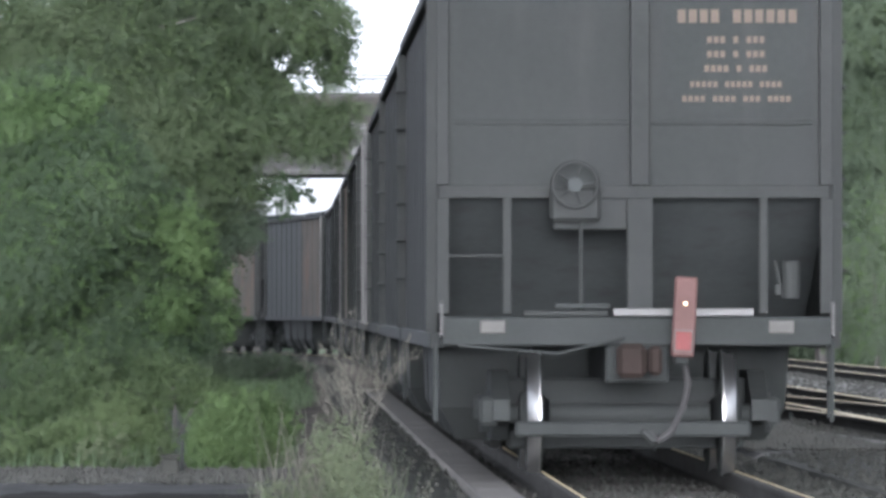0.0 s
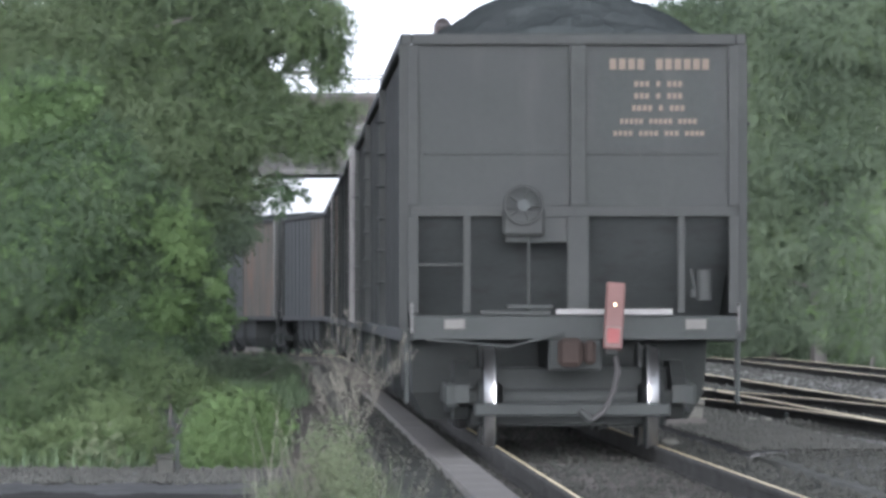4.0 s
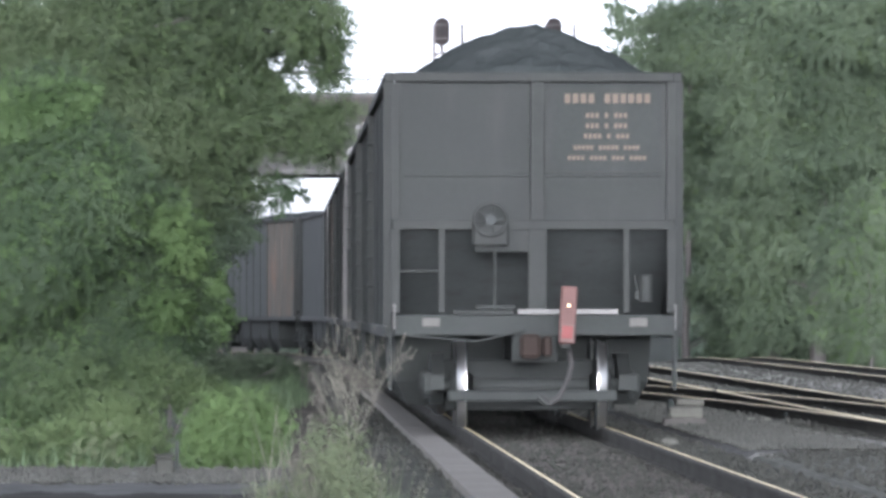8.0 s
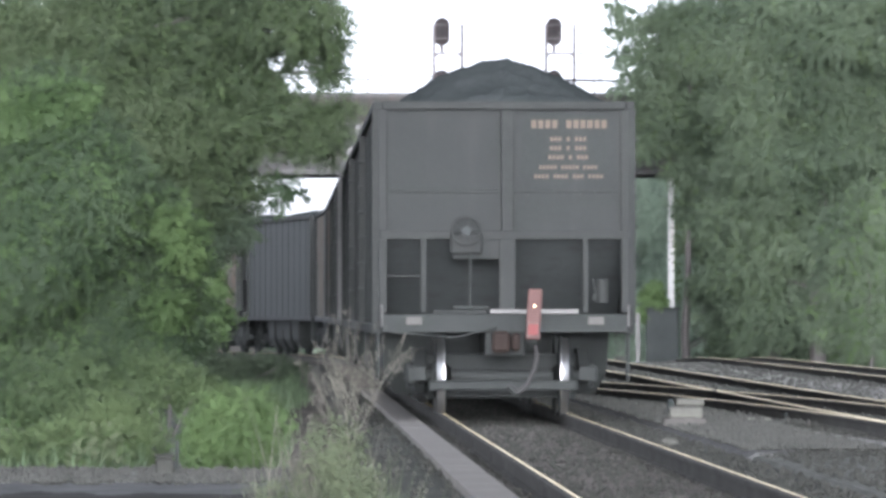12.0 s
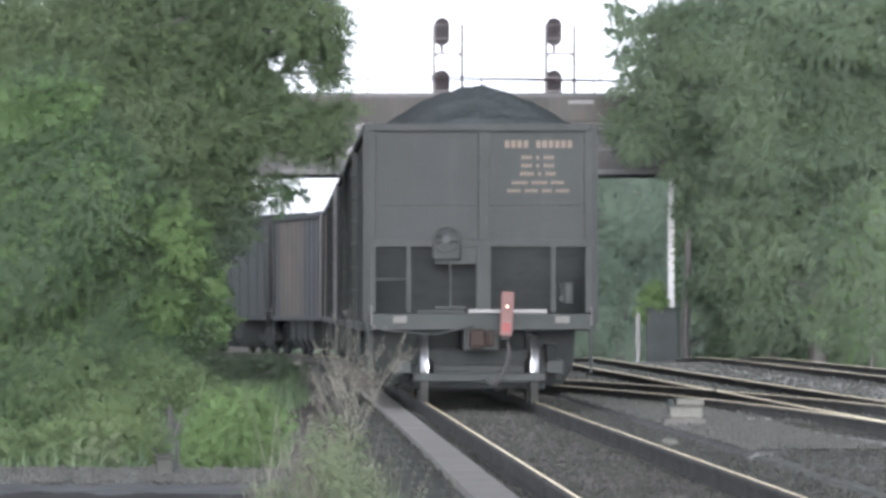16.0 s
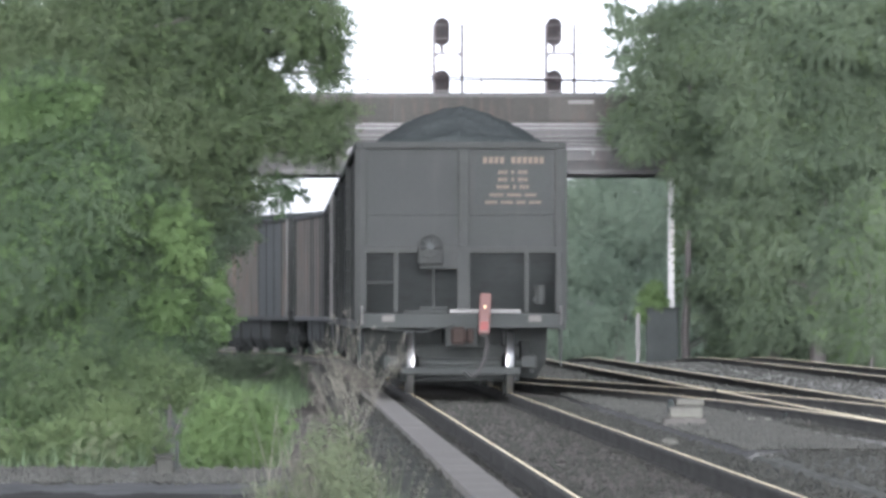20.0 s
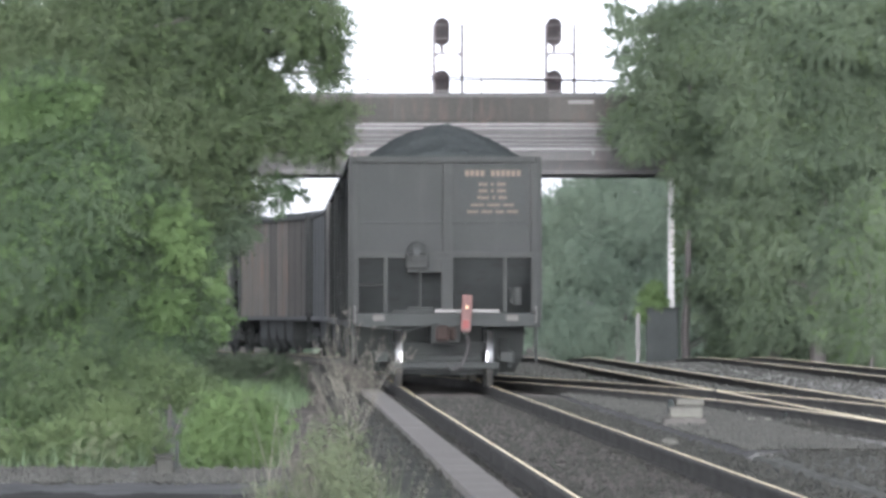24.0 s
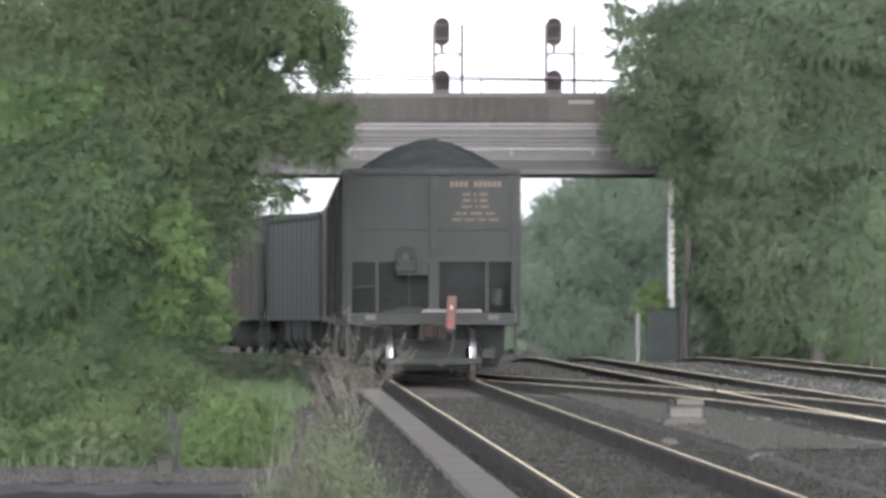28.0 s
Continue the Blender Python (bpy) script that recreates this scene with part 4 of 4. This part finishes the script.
def tall_weed(x, y, z, h, seed, fan, label, leaves=150, split=0.58):
    """A dead branching stalk with seed heads, fanning out over a green leafy base."""
    rng = random.Random(seed)
    t = thing("tall_weed", Matrix.Translation((x, y, z)), label, "weed", "foreground weeds")
    bm = bmesh.new()
    sv, sf = [], []
    def seeds(p, q, n):
        for _ in range(n):
            c = p.lerp(q, rng.random()) + Vector((rng.gauss(0, 0.006), rng.gauss(0, 0.006), rng.gauss(0, 0.006)))
            r = rng.uniform(0.0022, 0.0045)
            k = len(sv)
            sv.extend([tuple(c + Vector(d) * r) for d in ((1, 0, 0), (-1, 0, 0), (0, 1, 0), (0, -1, 0), (0, 0, 1.5), (0, 0, -1.5))])
            sf.extend([(k + i, k + j, k + m) for i, j, m in ((0, 2, 4), (2, 1, 4), (1, 3, 4), (3, 0, 4), (2, 0, 5), (1, 2, 5), (3, 1, 5), (0, 3, 5))])
    def grow(p, d, ln, r, lev):
        mid = p + d * ln * 0.5 + Vector((rng.gauss(0, 0.008), rng.gauss(0, 0.008), 0))
        q = mid + (d + Vector((0, 0, 0.18))).normalized() * ln * 0.5
        rod(bm, p, mid, r, r * 0.85, 5)
        rod(bm, mid, q, r * 0.85, r * 0.65, 5)
        if lev <= 1:
            seeds(mid, q, 2 if lev == 1 else 4)
        if lev == 0:
            return
        for i in range(4):
            k = 0.25 + 0.75 * rng.random()
            e = (d + Vector((rng.gauss(0, 0.44), rng.gauss(0, 0.44), rng.uniform(0.0, 0.3)))).normalized()
            at_p = p.lerp(mid, k * 2) if k < 0.5 else mid.lerp(q, k * 2 - 1)
            grow(at_p, e, ln * rng.uniform(0.38, 0.6), r * 0.62, lev - 1)
    root = Vector((0, 0, 0))
    crownp = Vector((0.01, 0, h * split))
    rod(bm, root, crownp, 0.009, 0.006, 6)
    for i in range(13):
        a = -fan + 2 * fan * (i + rng.uniform(-0.3, 0.3)) / 12
        d = Vector((math.sin(a), rng.gauss(0, 0.25), math.cos(a))).normalized()
        start = root.lerp(crownp, rng.uniform(0.72, 1.0))
        grow(start, d, h * (1 - split) * rng.uniform(0.62, 0.86), 0.0015, 2)
    part("dry_stalk", bm, M["dry"], t, "brown dead branching stalks")
    o = raw("seed_head", sv, sf, M["dry"], t, "small dry brown seed heads")
    rows = [((rng.gauss(0, 0.10), rng.gauss(0, 0.07), h * q), 0.17) for q in (0.05, 0.13, 0.2, 0.28, 0.35, 0.42, 0.48, 0.54)]
    leaf_mesh("foliage", [b[0] for b in rows], [b[1] for b in rows], leaves * 18, 0.09, 6, 0.019, M["weed_leaf"], t, seed, droop=-0.7)
    return t


tall_weed(at(44, 614, 0)[0], 44, -0.36, 1.58, 4, 0.48, "tall weed with brown dead stalks and green leaves", 105)
tall_weed(at(45, 545, 0)[0], 45, -0.36, 0.95, 8, 0.35, "shorter weed with dry stalks beside the track", 90, 0.6)


def foreground_tufts():
    rng = random.Random(12)
    for nm, mt, n, h, lab in (("dry_grass", "dry", 34, 0.95, "straw-coloured dry grass round the tall weeds"), ("weed_grass", "weed_leaf", 80, 0.74, "fresh green grass round the tall weeds")):
        spots = [(at(45, rng.triangular(470, 700, 605), 0)[0], 45 + rng.uniform(-0.8, 0.8), -0.37, rng.uniform(0.6, 1.1)) for _ in range(n)]
        tagged(tuft_mesh(nm, spots, h, 10, 0.005, M[mt], len(nm)), lab, "grass", kind="stuff")


foreground_tufts()

# ---------------------------------------------------------------- road bridge
BR_Y = 290.0


def build_bridge():
    k = BR_Y / 13850.0
    X = lambda px: (px - 784) * k
    Z = lambda py: EYE_Z + (549 - py) * k
    b = thing("road_bridge", Matrix(), "weathered concrete and steel road bridge over the tracks, backlit shade in its colour", "bridge", kind="structure")
    x0, x1 = X(150), X(1330)
    px = 150
    w = 137
    while px < 1330:
        part("parapet_panel", boxed(X(px) + 0.008, X(px + w) - 0.008, BR_Y, BR_Y + 0.25, Z(213), Z(172)), M["backlit_concrete"], b)
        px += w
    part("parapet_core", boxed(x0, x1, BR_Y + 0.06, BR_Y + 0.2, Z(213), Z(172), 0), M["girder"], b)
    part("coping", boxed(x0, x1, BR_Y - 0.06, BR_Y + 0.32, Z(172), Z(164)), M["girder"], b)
    part("deck", boxed(x0, x1, BR_Y + 0.1, BR_Y + 9, Z(232), Z(212)), M["backlit_concrete"], b)
    part("flange", boxed(x0, x1, BR_Y - 0.16, BR_Y + 0.1, Z(222), Z(218.5)), M["pipe"], b)
    part("flange", boxed(x0, x1, BR_Y - 0.20, BR_Y + 0.1, Z(228.5), Z(225)), M["pipe"], b)
    part("web", boxed(x0, x1, BR_Y + 0.02, BR_Y + 0.1, Z(306), Z(228.5)), M["girder"], b)
    for y0 in (241, 248, 255):
        part("conduit", rod(bmesh.new(), (x0, BR_Y - 0.08, Z(y0 - 4)), (x1, BR_Y - 0.08, Z(y0 + 3)), 0.026, seg=8), M["pipe"], b)
    part("ledge", boxed(x0, x1, BR_Y - 0.20, BR_Y + 0.02, Z(266), Z(262)), M["pipe"], b)
    # inclined lower facing of the edge girder
    bm = bmesh.new()
    loft(bm, [[(x, BR_Y + 0.02, Z(284)), (x, BR_Y - 0.20, Z(301)), (x, BR_Y - 0.20, Z(303)), (x, BR_Y + 0.02, Z(303))] for x in (x0, x1)])
    part("lower_facing", bm, M["girder"], b)
    part("bottom_flange", boxed(x0, x1, BR_Y - 0.22, BR_Y + 0.3, Z(309), Z(303)), M["girder"], b)
    for j in range(1, 5):
        part("girder", boxed(x0, x1, BR_Y + 2 * j, BR_Y + 2 * j + 0.3, Z(309), Z(232)), M["girder"], b)
    for pxs in (470, 616, 760, 905, 1050, 1196):
        part("bracket", boxed(X(pxs) - 0.06, X(pxs) + 0.06, BR_Y - 0.17, BR_Y + 0.02, Z(275), Z(266)), M["pipe"], b)
    part("sign_plate", boxed(X(1006), X(1051), BR_Y - 0.03, BR_Y, Z(184), Z(178)), M["pale_steel"], b, "pale steel strip fixed to the parapet")
    part("column", boxed(X(1183), X(1194), BR_Y + 0.1, BR_Y + 0.4, -1.6, Z(309)), M["white_column"], b, "white-painted steel column")
    leaf_mesh("ivy", [(X(1199), BR_Y + 0.05, Z(q)) for q in range(320, 540, 16)], [0.09] * 14, 200, 0.16, 8, 0.07, M["leaf"], b, 15)
    part("abutment", boxed(X(1330), X(1400), BR_Y - 0.2, BR_Y + 9, -1.6, Z(232)), M["backlit_concrete"], b)
    part("abutment", boxed(X(80), X(150), BR_Y - 0.2, BR_Y + 9, -1.6, Z(232)), M["backlit_concrete"], b)
    part("column", boxed(X(330), X(345), BR_Y + 0.1, BR_Y + 0.4, -1.6, Z(309)), M["white_column"], b)
    # railing
    for pxs in (250, 450, 651, 852, 1052, 1250):
        part("railing_post", rod(bmesh.new(), (X(pxs), BR_Y + 0.1, Z(164)), (X(pxs), BR_Y + 0.1, Z(138)), 0.035, seg=6), M["signal_mast"], b)
    for za, zb in ((128, 148), (141, 146)):
        bm = bmesh.new()
        rod(bm, (x0, BR_Y + 0.1, Z(za - 6)), (x1, BR_Y + 0.1, Z(zb)), 0.03, seg=6)
        part("railing_wire", bm, M["signal_black"], b)
    return b


build_bridge()


def signal(px):
    """Two hooded heads, one above the other, on a light frame fixed to the bridge."""
    k = BR_Y / 13850.0
    X = lambda q: (px + q - 784) * k
    Z = lambda py: EYE_Z + (549 - py) * k
    y = BR_Y + 0.75
    s = thing("railway_signal", Matrix(), "black hooded two-head railway signal on the bridge", "signal", "bridge signals")
    for q in (-14, 36):
        part("mast", rod(bmesh.new(), (X(q), y, Z(211)), (X(q), y, Z(41)), 0.065, seg=8), M["signal_mast"], s)
    part("platform", boxed(X(-16), X(38), y - 0.05, y + 0.5, Z(95.5), Z(91.5)), M["signal_mast"], s)
    part("platform", boxed(X(43), X(63), y - 0.05, y + 0.5, Z(95), Z(92)), M["signal_mast"], s)
    for q, d in ((-13, 1), (35, -1)):
        bm = bmesh.new()
        loft(bm, [[(X(q), v, Z(95)), (X(q + 9 * d), v, Z(95)), (X(q), v, Z(102))] for v in (y - 0.02, y + 0.02)])
        part("bracket", bm, M["signal_mast"], s)
    part("ladder_rail", boxed(X(-17), X(-15.5), y - 0.03, y + 0.03, Z(211), Z(41), 0.003), M["signal_mast"], s)
    part("mount", rod(bmesh.new(), (X(0), y, Z(92)), (X(0), y, Z(78)), 0.07, seg=8), M["signal_mast"], s)
    for zc in (55, 148):
        bm = bmesh.new()
        out = []
        for i in range(24):
            a = 2 * math.pi * i / 24
            out.append((0.30 * math.cos(a), 0.30 * math.sin(a) + math.copysign(0.235, math.sin(a))))
        cz = Z(zc)
        loft(bm, [[(X(0) + u, y - 0.05, cz + v) for u, v in out], [(X(0) + u, y - 0.02, cz + v) for u, v in out]])
        head = part("signal_head", bm, M["signal_black"], s, "black oval backing plate")
        for dz in (0.26, 0, -0.26):
            bm = bmesh.new()
            arc = [(0.125 * math.cos(a), 0.125 * math.sin(a)) for a in np.linspace(-0.4, math.pi + 0.4, 13)]
            v0 = [bm.verts.new((X(0) + u, y - 0.05, cz + dz + v)) for u, v in arc]
            v1 = [bm.verts.new((X(0) + u, y - 0.30, cz + dz + v)) for u, v in arc]
            for i in range(12):
                bm.faces.new((v0[i], v0[i + 1], v1[i + 1], v1[i]))
            part("hood", bm, M["signal_black"], head)
            part("lens", rod(bmesh.new(), (X(0), y - 0.075, cz + dz), (X(0), y - 0.05, cz + dz), 0.09, seg=12), M["lens"], head)
        for zz in (0.24, -0.26):
            part("band", boxed(X(-14), X(14), y - 0.34, y - 0.31, cz + zz - 0.015, cz + zz + 0.015, 0.002), M["signal_mast"], s)
    return s


signal(782)
signal(981)

# ---------------------------------------------------------------- yard fittings
def yard_fittings():
    # switch machine between the tracks
    x, y = at(94, 1213, 0)[0], 94
    b = thing("switch_machine", Matrix.Translation((x, y, -0.10)), "weathered white switch machine on a timber base between tracks", "switch machine")
    part("base_timber", boxed(-0.26, 0.24, -0.2, 0.2, -0.25, 0.05), M["sleeper"], b)
    part("case", boxed(-0.20, 0.20, -0.18, 0.18, 0.05, 0.19, 0.02), M["box_white"], b)
    part("lid", boxed(-0.12, 0.22, -0.2, 0.2, 0.20, 0.29, 0.02), M["box_white"], b)
    part("motor_end", boxed(-0.22, -0.14, -0.14, 0.14, 0.10, 0.28, 0.02), M["cabinet"], b)
    # scraps beside it: a pale stone, a plank, a small dark case
    st = bmesh.new()
    bmesh.ops.create_icosphere(st, subdivisions=2, radius=0.09)
    for v in st.verts:
        v.co = Vector((v.co.x * 1.2, v.co.y, v.co.z * 0.6)) * (1 + 0.25 * noise.noise(v.co * 14))
    o = link_mesh("pale_stone", st, M["box_white"])
    o.location = (at(82, 1186, 0)[0], 82, -0.14)
    tagged(o, "pale broken stone lying on the ballast", "stone")
    o = link_mesh("timber_plank", boxed(-0.27, 0.27, -0.12, 0.12, 0, 0.05, 0.01), M["concrete"])
    o.matrix_basis = pose(at(99, 1325, 0)[0], 99, -0.165, 0, 0, 8)
    tagged(o, "weathered pale timber plank lying on the ballast", "plank")
    o = link_mesh("junction_box", boxed(-0.1, 0.1, -0.1, 0.1, 0, 0.12, 0.015), M["cabinet"])
    o.location = (at(99, 1400, 0)[0], 99, -0.165)
    tagged(o, "small dark junction box between the tracks", "junction box")
    # cable trough lids beside the main line
    t = thing("cable_trough", Matrix(), "pale concrete cable trough lids along the main line", "cable trough", kind="structure")
    y = 40.0
    bm = boxed(-0.16, 0.16, 0.002, 0.998, -0.1, 0.0, 0.004)
    me = bpy.data.meshes.new("lid")
    bm.to_mesh(me)
    bm.free()
    me.materials.append(M["concrete"])
    while y < 134:
        o = new("lid", me)
        o.parent = t
        o.matrix_basis = Matrix.Translation((main_x(y) - 1.15, y, -0.10 + random.uniform(-0.0015, 0.0015))) @ Matrix.Rotation(0.021 + random.uniform(-0.006, 0.006), 4, "Z")
        y += 1.0
    # dark cabinet by the bridge, with a pale post beside it
    x, y = at(282, 1172, 0)[0], 282
    c = thing("relay_cabinet", Matrix.Translation((x, y, -1.45)), "dark relay cabinet overgrown with ivy under the bridge", "cabinet")
    part("case", boxed(-0.58, 0.58, -0.4, 0.4, 0.0, 2.72, 0.03), M["cabinet"], c)
    part("roof", boxed(-0.64, 0.64, -0.46, 0.46, 2.72, 2.80, 0.02), M["cabinet"], c)
    leaf_mesh("ivy", [(-0.1, -0.2, 2.95), (-0.5, -0.2, 3.15), (-0.25, -0.2, 3.45), (-0.72, -0.2, 2.6)], [0.28, 0.3, 0.25, 0.22], 900, 0.24, 8, 0.08, M["leaf_light"], c, 6)
    p = thing("marker_post", Matrix.Translation((at(280, 1129, 0)[0], 280, -1.45)), "pale grey marker post near the cabinet", "post")
    part("shaft", boxed(-0.07, 0.07, -0.05, 0.05, 0, 2.6, 0.01), M["pale_steel"], p)
    # low post on the verge
    p = thing("verge_post", Matrix.Translation((at(74, 313, 0)[0], 74, -0.36)), "thin dark weathered stake on the verge", "post")
    part("shaft", boxed(-0.018, 0.018, -0.018, 0.018, 0, 0.38, 0.005), M["car_dark"], p)
    p = thing("concrete_block", Matrix.Translation((at(73.4, 291, 0)[0], 73.4, -0.36)), "low weathered grey concrete block on the verge", "block")
    part("body", boxed(-0.085, 0.085, -0.09, 0.09, 0, 0.22, 0.02), M["stone"], p)
    part("cap", boxed(-0.092, 0.092, -0.095, 0.095, 0.222, 0.26, 0.012), M["stone"], p)


yard_fittings()

# road crossing the verge before the grass, with a gravel edge
def road_patch():
    bm = bmesh.new()
    loft(bm, [[(-9, y, -0.33), (main_x(y) - 1.9, y, -0.33), (main_x(y) - 1.9, y, -0.42), (-9, y, -0.42)] for y in (38, 50, 60, 69)])
    tagged(link_mesh("road", bm, M["asphalt"]), "dark worn asphalt beside the track", "road", kind="structure")
    bm = bmesh.new()
    rings = []
    for i in range(84):
        x = -9 + i * 0.1
        z = -0.31 + 0.035 * noise.noise((x * 3, 0, 0))
        wob = 1.1 * noise.noise((x * 1.3, 5, 0))
        far = 75.6 + 1.8 * noise.noise((x * 1.1, 9, 0))
        rings.append([(x, 66.0 + wob, -0.34), (x, 70.4 + wob, z), (x, 72.4, z + 0.05 * noise.noise((x * 5, 2, 0))), (x, far, z + 0.06 * noise.noise((x * 4, 7, 0))), (x, far + 0.4, -0.42), (x, 66.0 + wob, -0.45)])
    loft(bm, rings)
    tagged(link_mesh("gravel_edge", bm, M["gravel"]), "pale gravel edge along the asphalt", "ground", kind="structure")


road_patch()


def stones():
    """Loose ballast stones near the camera's end of the tracks."""
    rng = np.random.default_rng(3)
    v, f = [], []
    octa = np.array([(1, 0, 0), (-1, 0, 0), (0, 1, 0), (0, -1, 0), (0, 0, 1), (0, 0, -1)], float)
    fs = [(0, 2, 4), (2, 1, 4), (1, 3, 4), (3, 0, 4), (2, 0, 5), (1, 2, 5), (3, 1, 5), (0, 3, 5)]
    n = 0
    while n < 17000:
        y = 50 + 75 * rng.random() ** 1.3
        u = rng.uniform(-2.0, 6.0)
        x = main_x(y) + u
        if min(abs(u - 0.7525), abs(u + 0.7525)) < 0.06 or (1.85 < u < 3.3 and 77 < y and rng.random() < 0.85) or (u < -1.4 and rng.random() < 0.75):
            continue
        z = -0.165 if abs(u) < 1.75 else (-0.155 if u > 1.95 else -0.33)
        r = rng.uniform(0.013, 0.029)
        p = octa * r * rng.uniform(0.6, 1.3, (6, 3))
        a = rng.random() * 6.28
        ca, sa = math.cos(a), math.sin(a)
        k = len(v)
        for q in p:
            v.append((x + ca * q[0] - sa * q[1], y + sa * q[0] + ca * q[1], z + r * 0.4 + q[2]))
        f += [(k + i, k + j, k + l) for i, j, l in fs]
        n += 1
    tagged(raw("ballast_stones", v, f, M["stone"]), "loose grey crushed ballast stones between the rails", "gravel", kind="stuff")
    v, f = [], []
    for _ in range(2600):
        x, y = rng.uniform(-5.4, -0.6), 70.0 + 6.0 * rng.random()
        r = rng.uniform(0.015, 0.045)
        q = octa * r * rng.uniform(0.6, 1.3, (6, 3)) + np.array([x, y, -0.305 + r * 0.3])
        k = len(v)
        v += [tuple(c) for c in q]
        f += [(k + i, k + j, k + m) for i, j, m in fs]
    tagged(raw("edge_stones", v, f, M["yard_stone"]), "loose grey stones along the asphalt's edge", "gravel", kind="stuff")
    v, f = [], []
    for _ in range(5200):
        y = 77.5 + 60 * rng.random() ** 1.5
        r = rng.uniform(0.018, 0.04)
        q = octa * r * rng.uniform(0.6, 1.3, (6, 3)) + np.array([main_x(y) + rng.uniform(1.9, 3.3), y, -0.132 + r * 0.3])
        k = len(v)
        v += [tuple(c) for c in q]
        f += [(k + i, k + j, k + m) for i, j, m in fs]
    tagged(raw("gravel_stones", v, f, M["yard_stone"]), "loose clean gravel stones beside the main line", "gravel", kind="stuff")
    v, f = [], []
    for _ in range(9000):
        y = rng.uniform(95, 205)
        u = rng.uniform(2.0, 11.4)
        if min(abs(abs(u - 4.8) - 0.7525), abs(abs(u - 9.4) - 0.7525)) < 0.07 or (y < 146 and 1.85 < u < 3.3):
            continue
        r = rng.uniform(0.03, 0.06)
        q = octa * r * rng.uniform(0.6, 1.3, (6, 3)) + np.array([main_x(y) + u, y, -0.155 + r * 0.3])
        k = len(v)
        v += [tuple(c) for c in q]
        f += [(k + i, k + j, k + m) for i, j, m in fs]
    tagged(raw("yard_stones", v, f, M["yard_stone"]), "loose grey ballast stones between the yard tracks", "gravel", kind="stuff")


stones()


# ---------------------------------------------------------------- what moves
def depth_at(t):
    """Distance of the last car's rear axle from the camera."""
    return 60.4 + 2.92 * t - 0.0028 * t * t


def car_pose(s):
    """Pose of a car whose rear sill is s metres along the lead line."""
    a, b = lead_at(s + 2.2), lead_at(s + CAR_L - 2.2)
    d = (b - a).normalized()
    o = a - d * 2.2
    o.x -= 0.06 * (1 - smooth(58, 108, o.y))      # the car sways a little to the left at first
    return pose(o.x, o.y, 0, 0, 0, math.degrees(math.atan2(-d.x, d.y)))


def motions():
    base = 40.0 + 0.02
    start = depth_at(0.0)
    for i, c in enumerate(CARS):
        rows = []
        for k in range(29):
            s = base + depth_at(float(k)) - 1.31 + PITCH * i
            rows.append((float(k), car_pose(s)))
        walk(c, rows)
        # every axle rolls
        for t in c.children:
            if t.name.split(".")[0] != "truck":
                continue
            for w in t.children:
                if w.name.split(".")[0] != "wheelset":
                    continue
                if i > 3:
                    # treads farther up the train are coloured dark to suppress their sun glint
                    w.material_slots[1].link = "OBJECT"
                    w.material_slots[1].material = M["car_dark"]
                    continue
                y = w.location.y
                walk(w, [(q * 0.2, pose(0, y, 0.452, -math.degrees((depth_at(q * 0.2) - start) / 0.456))) for q in range(141)])


motions()
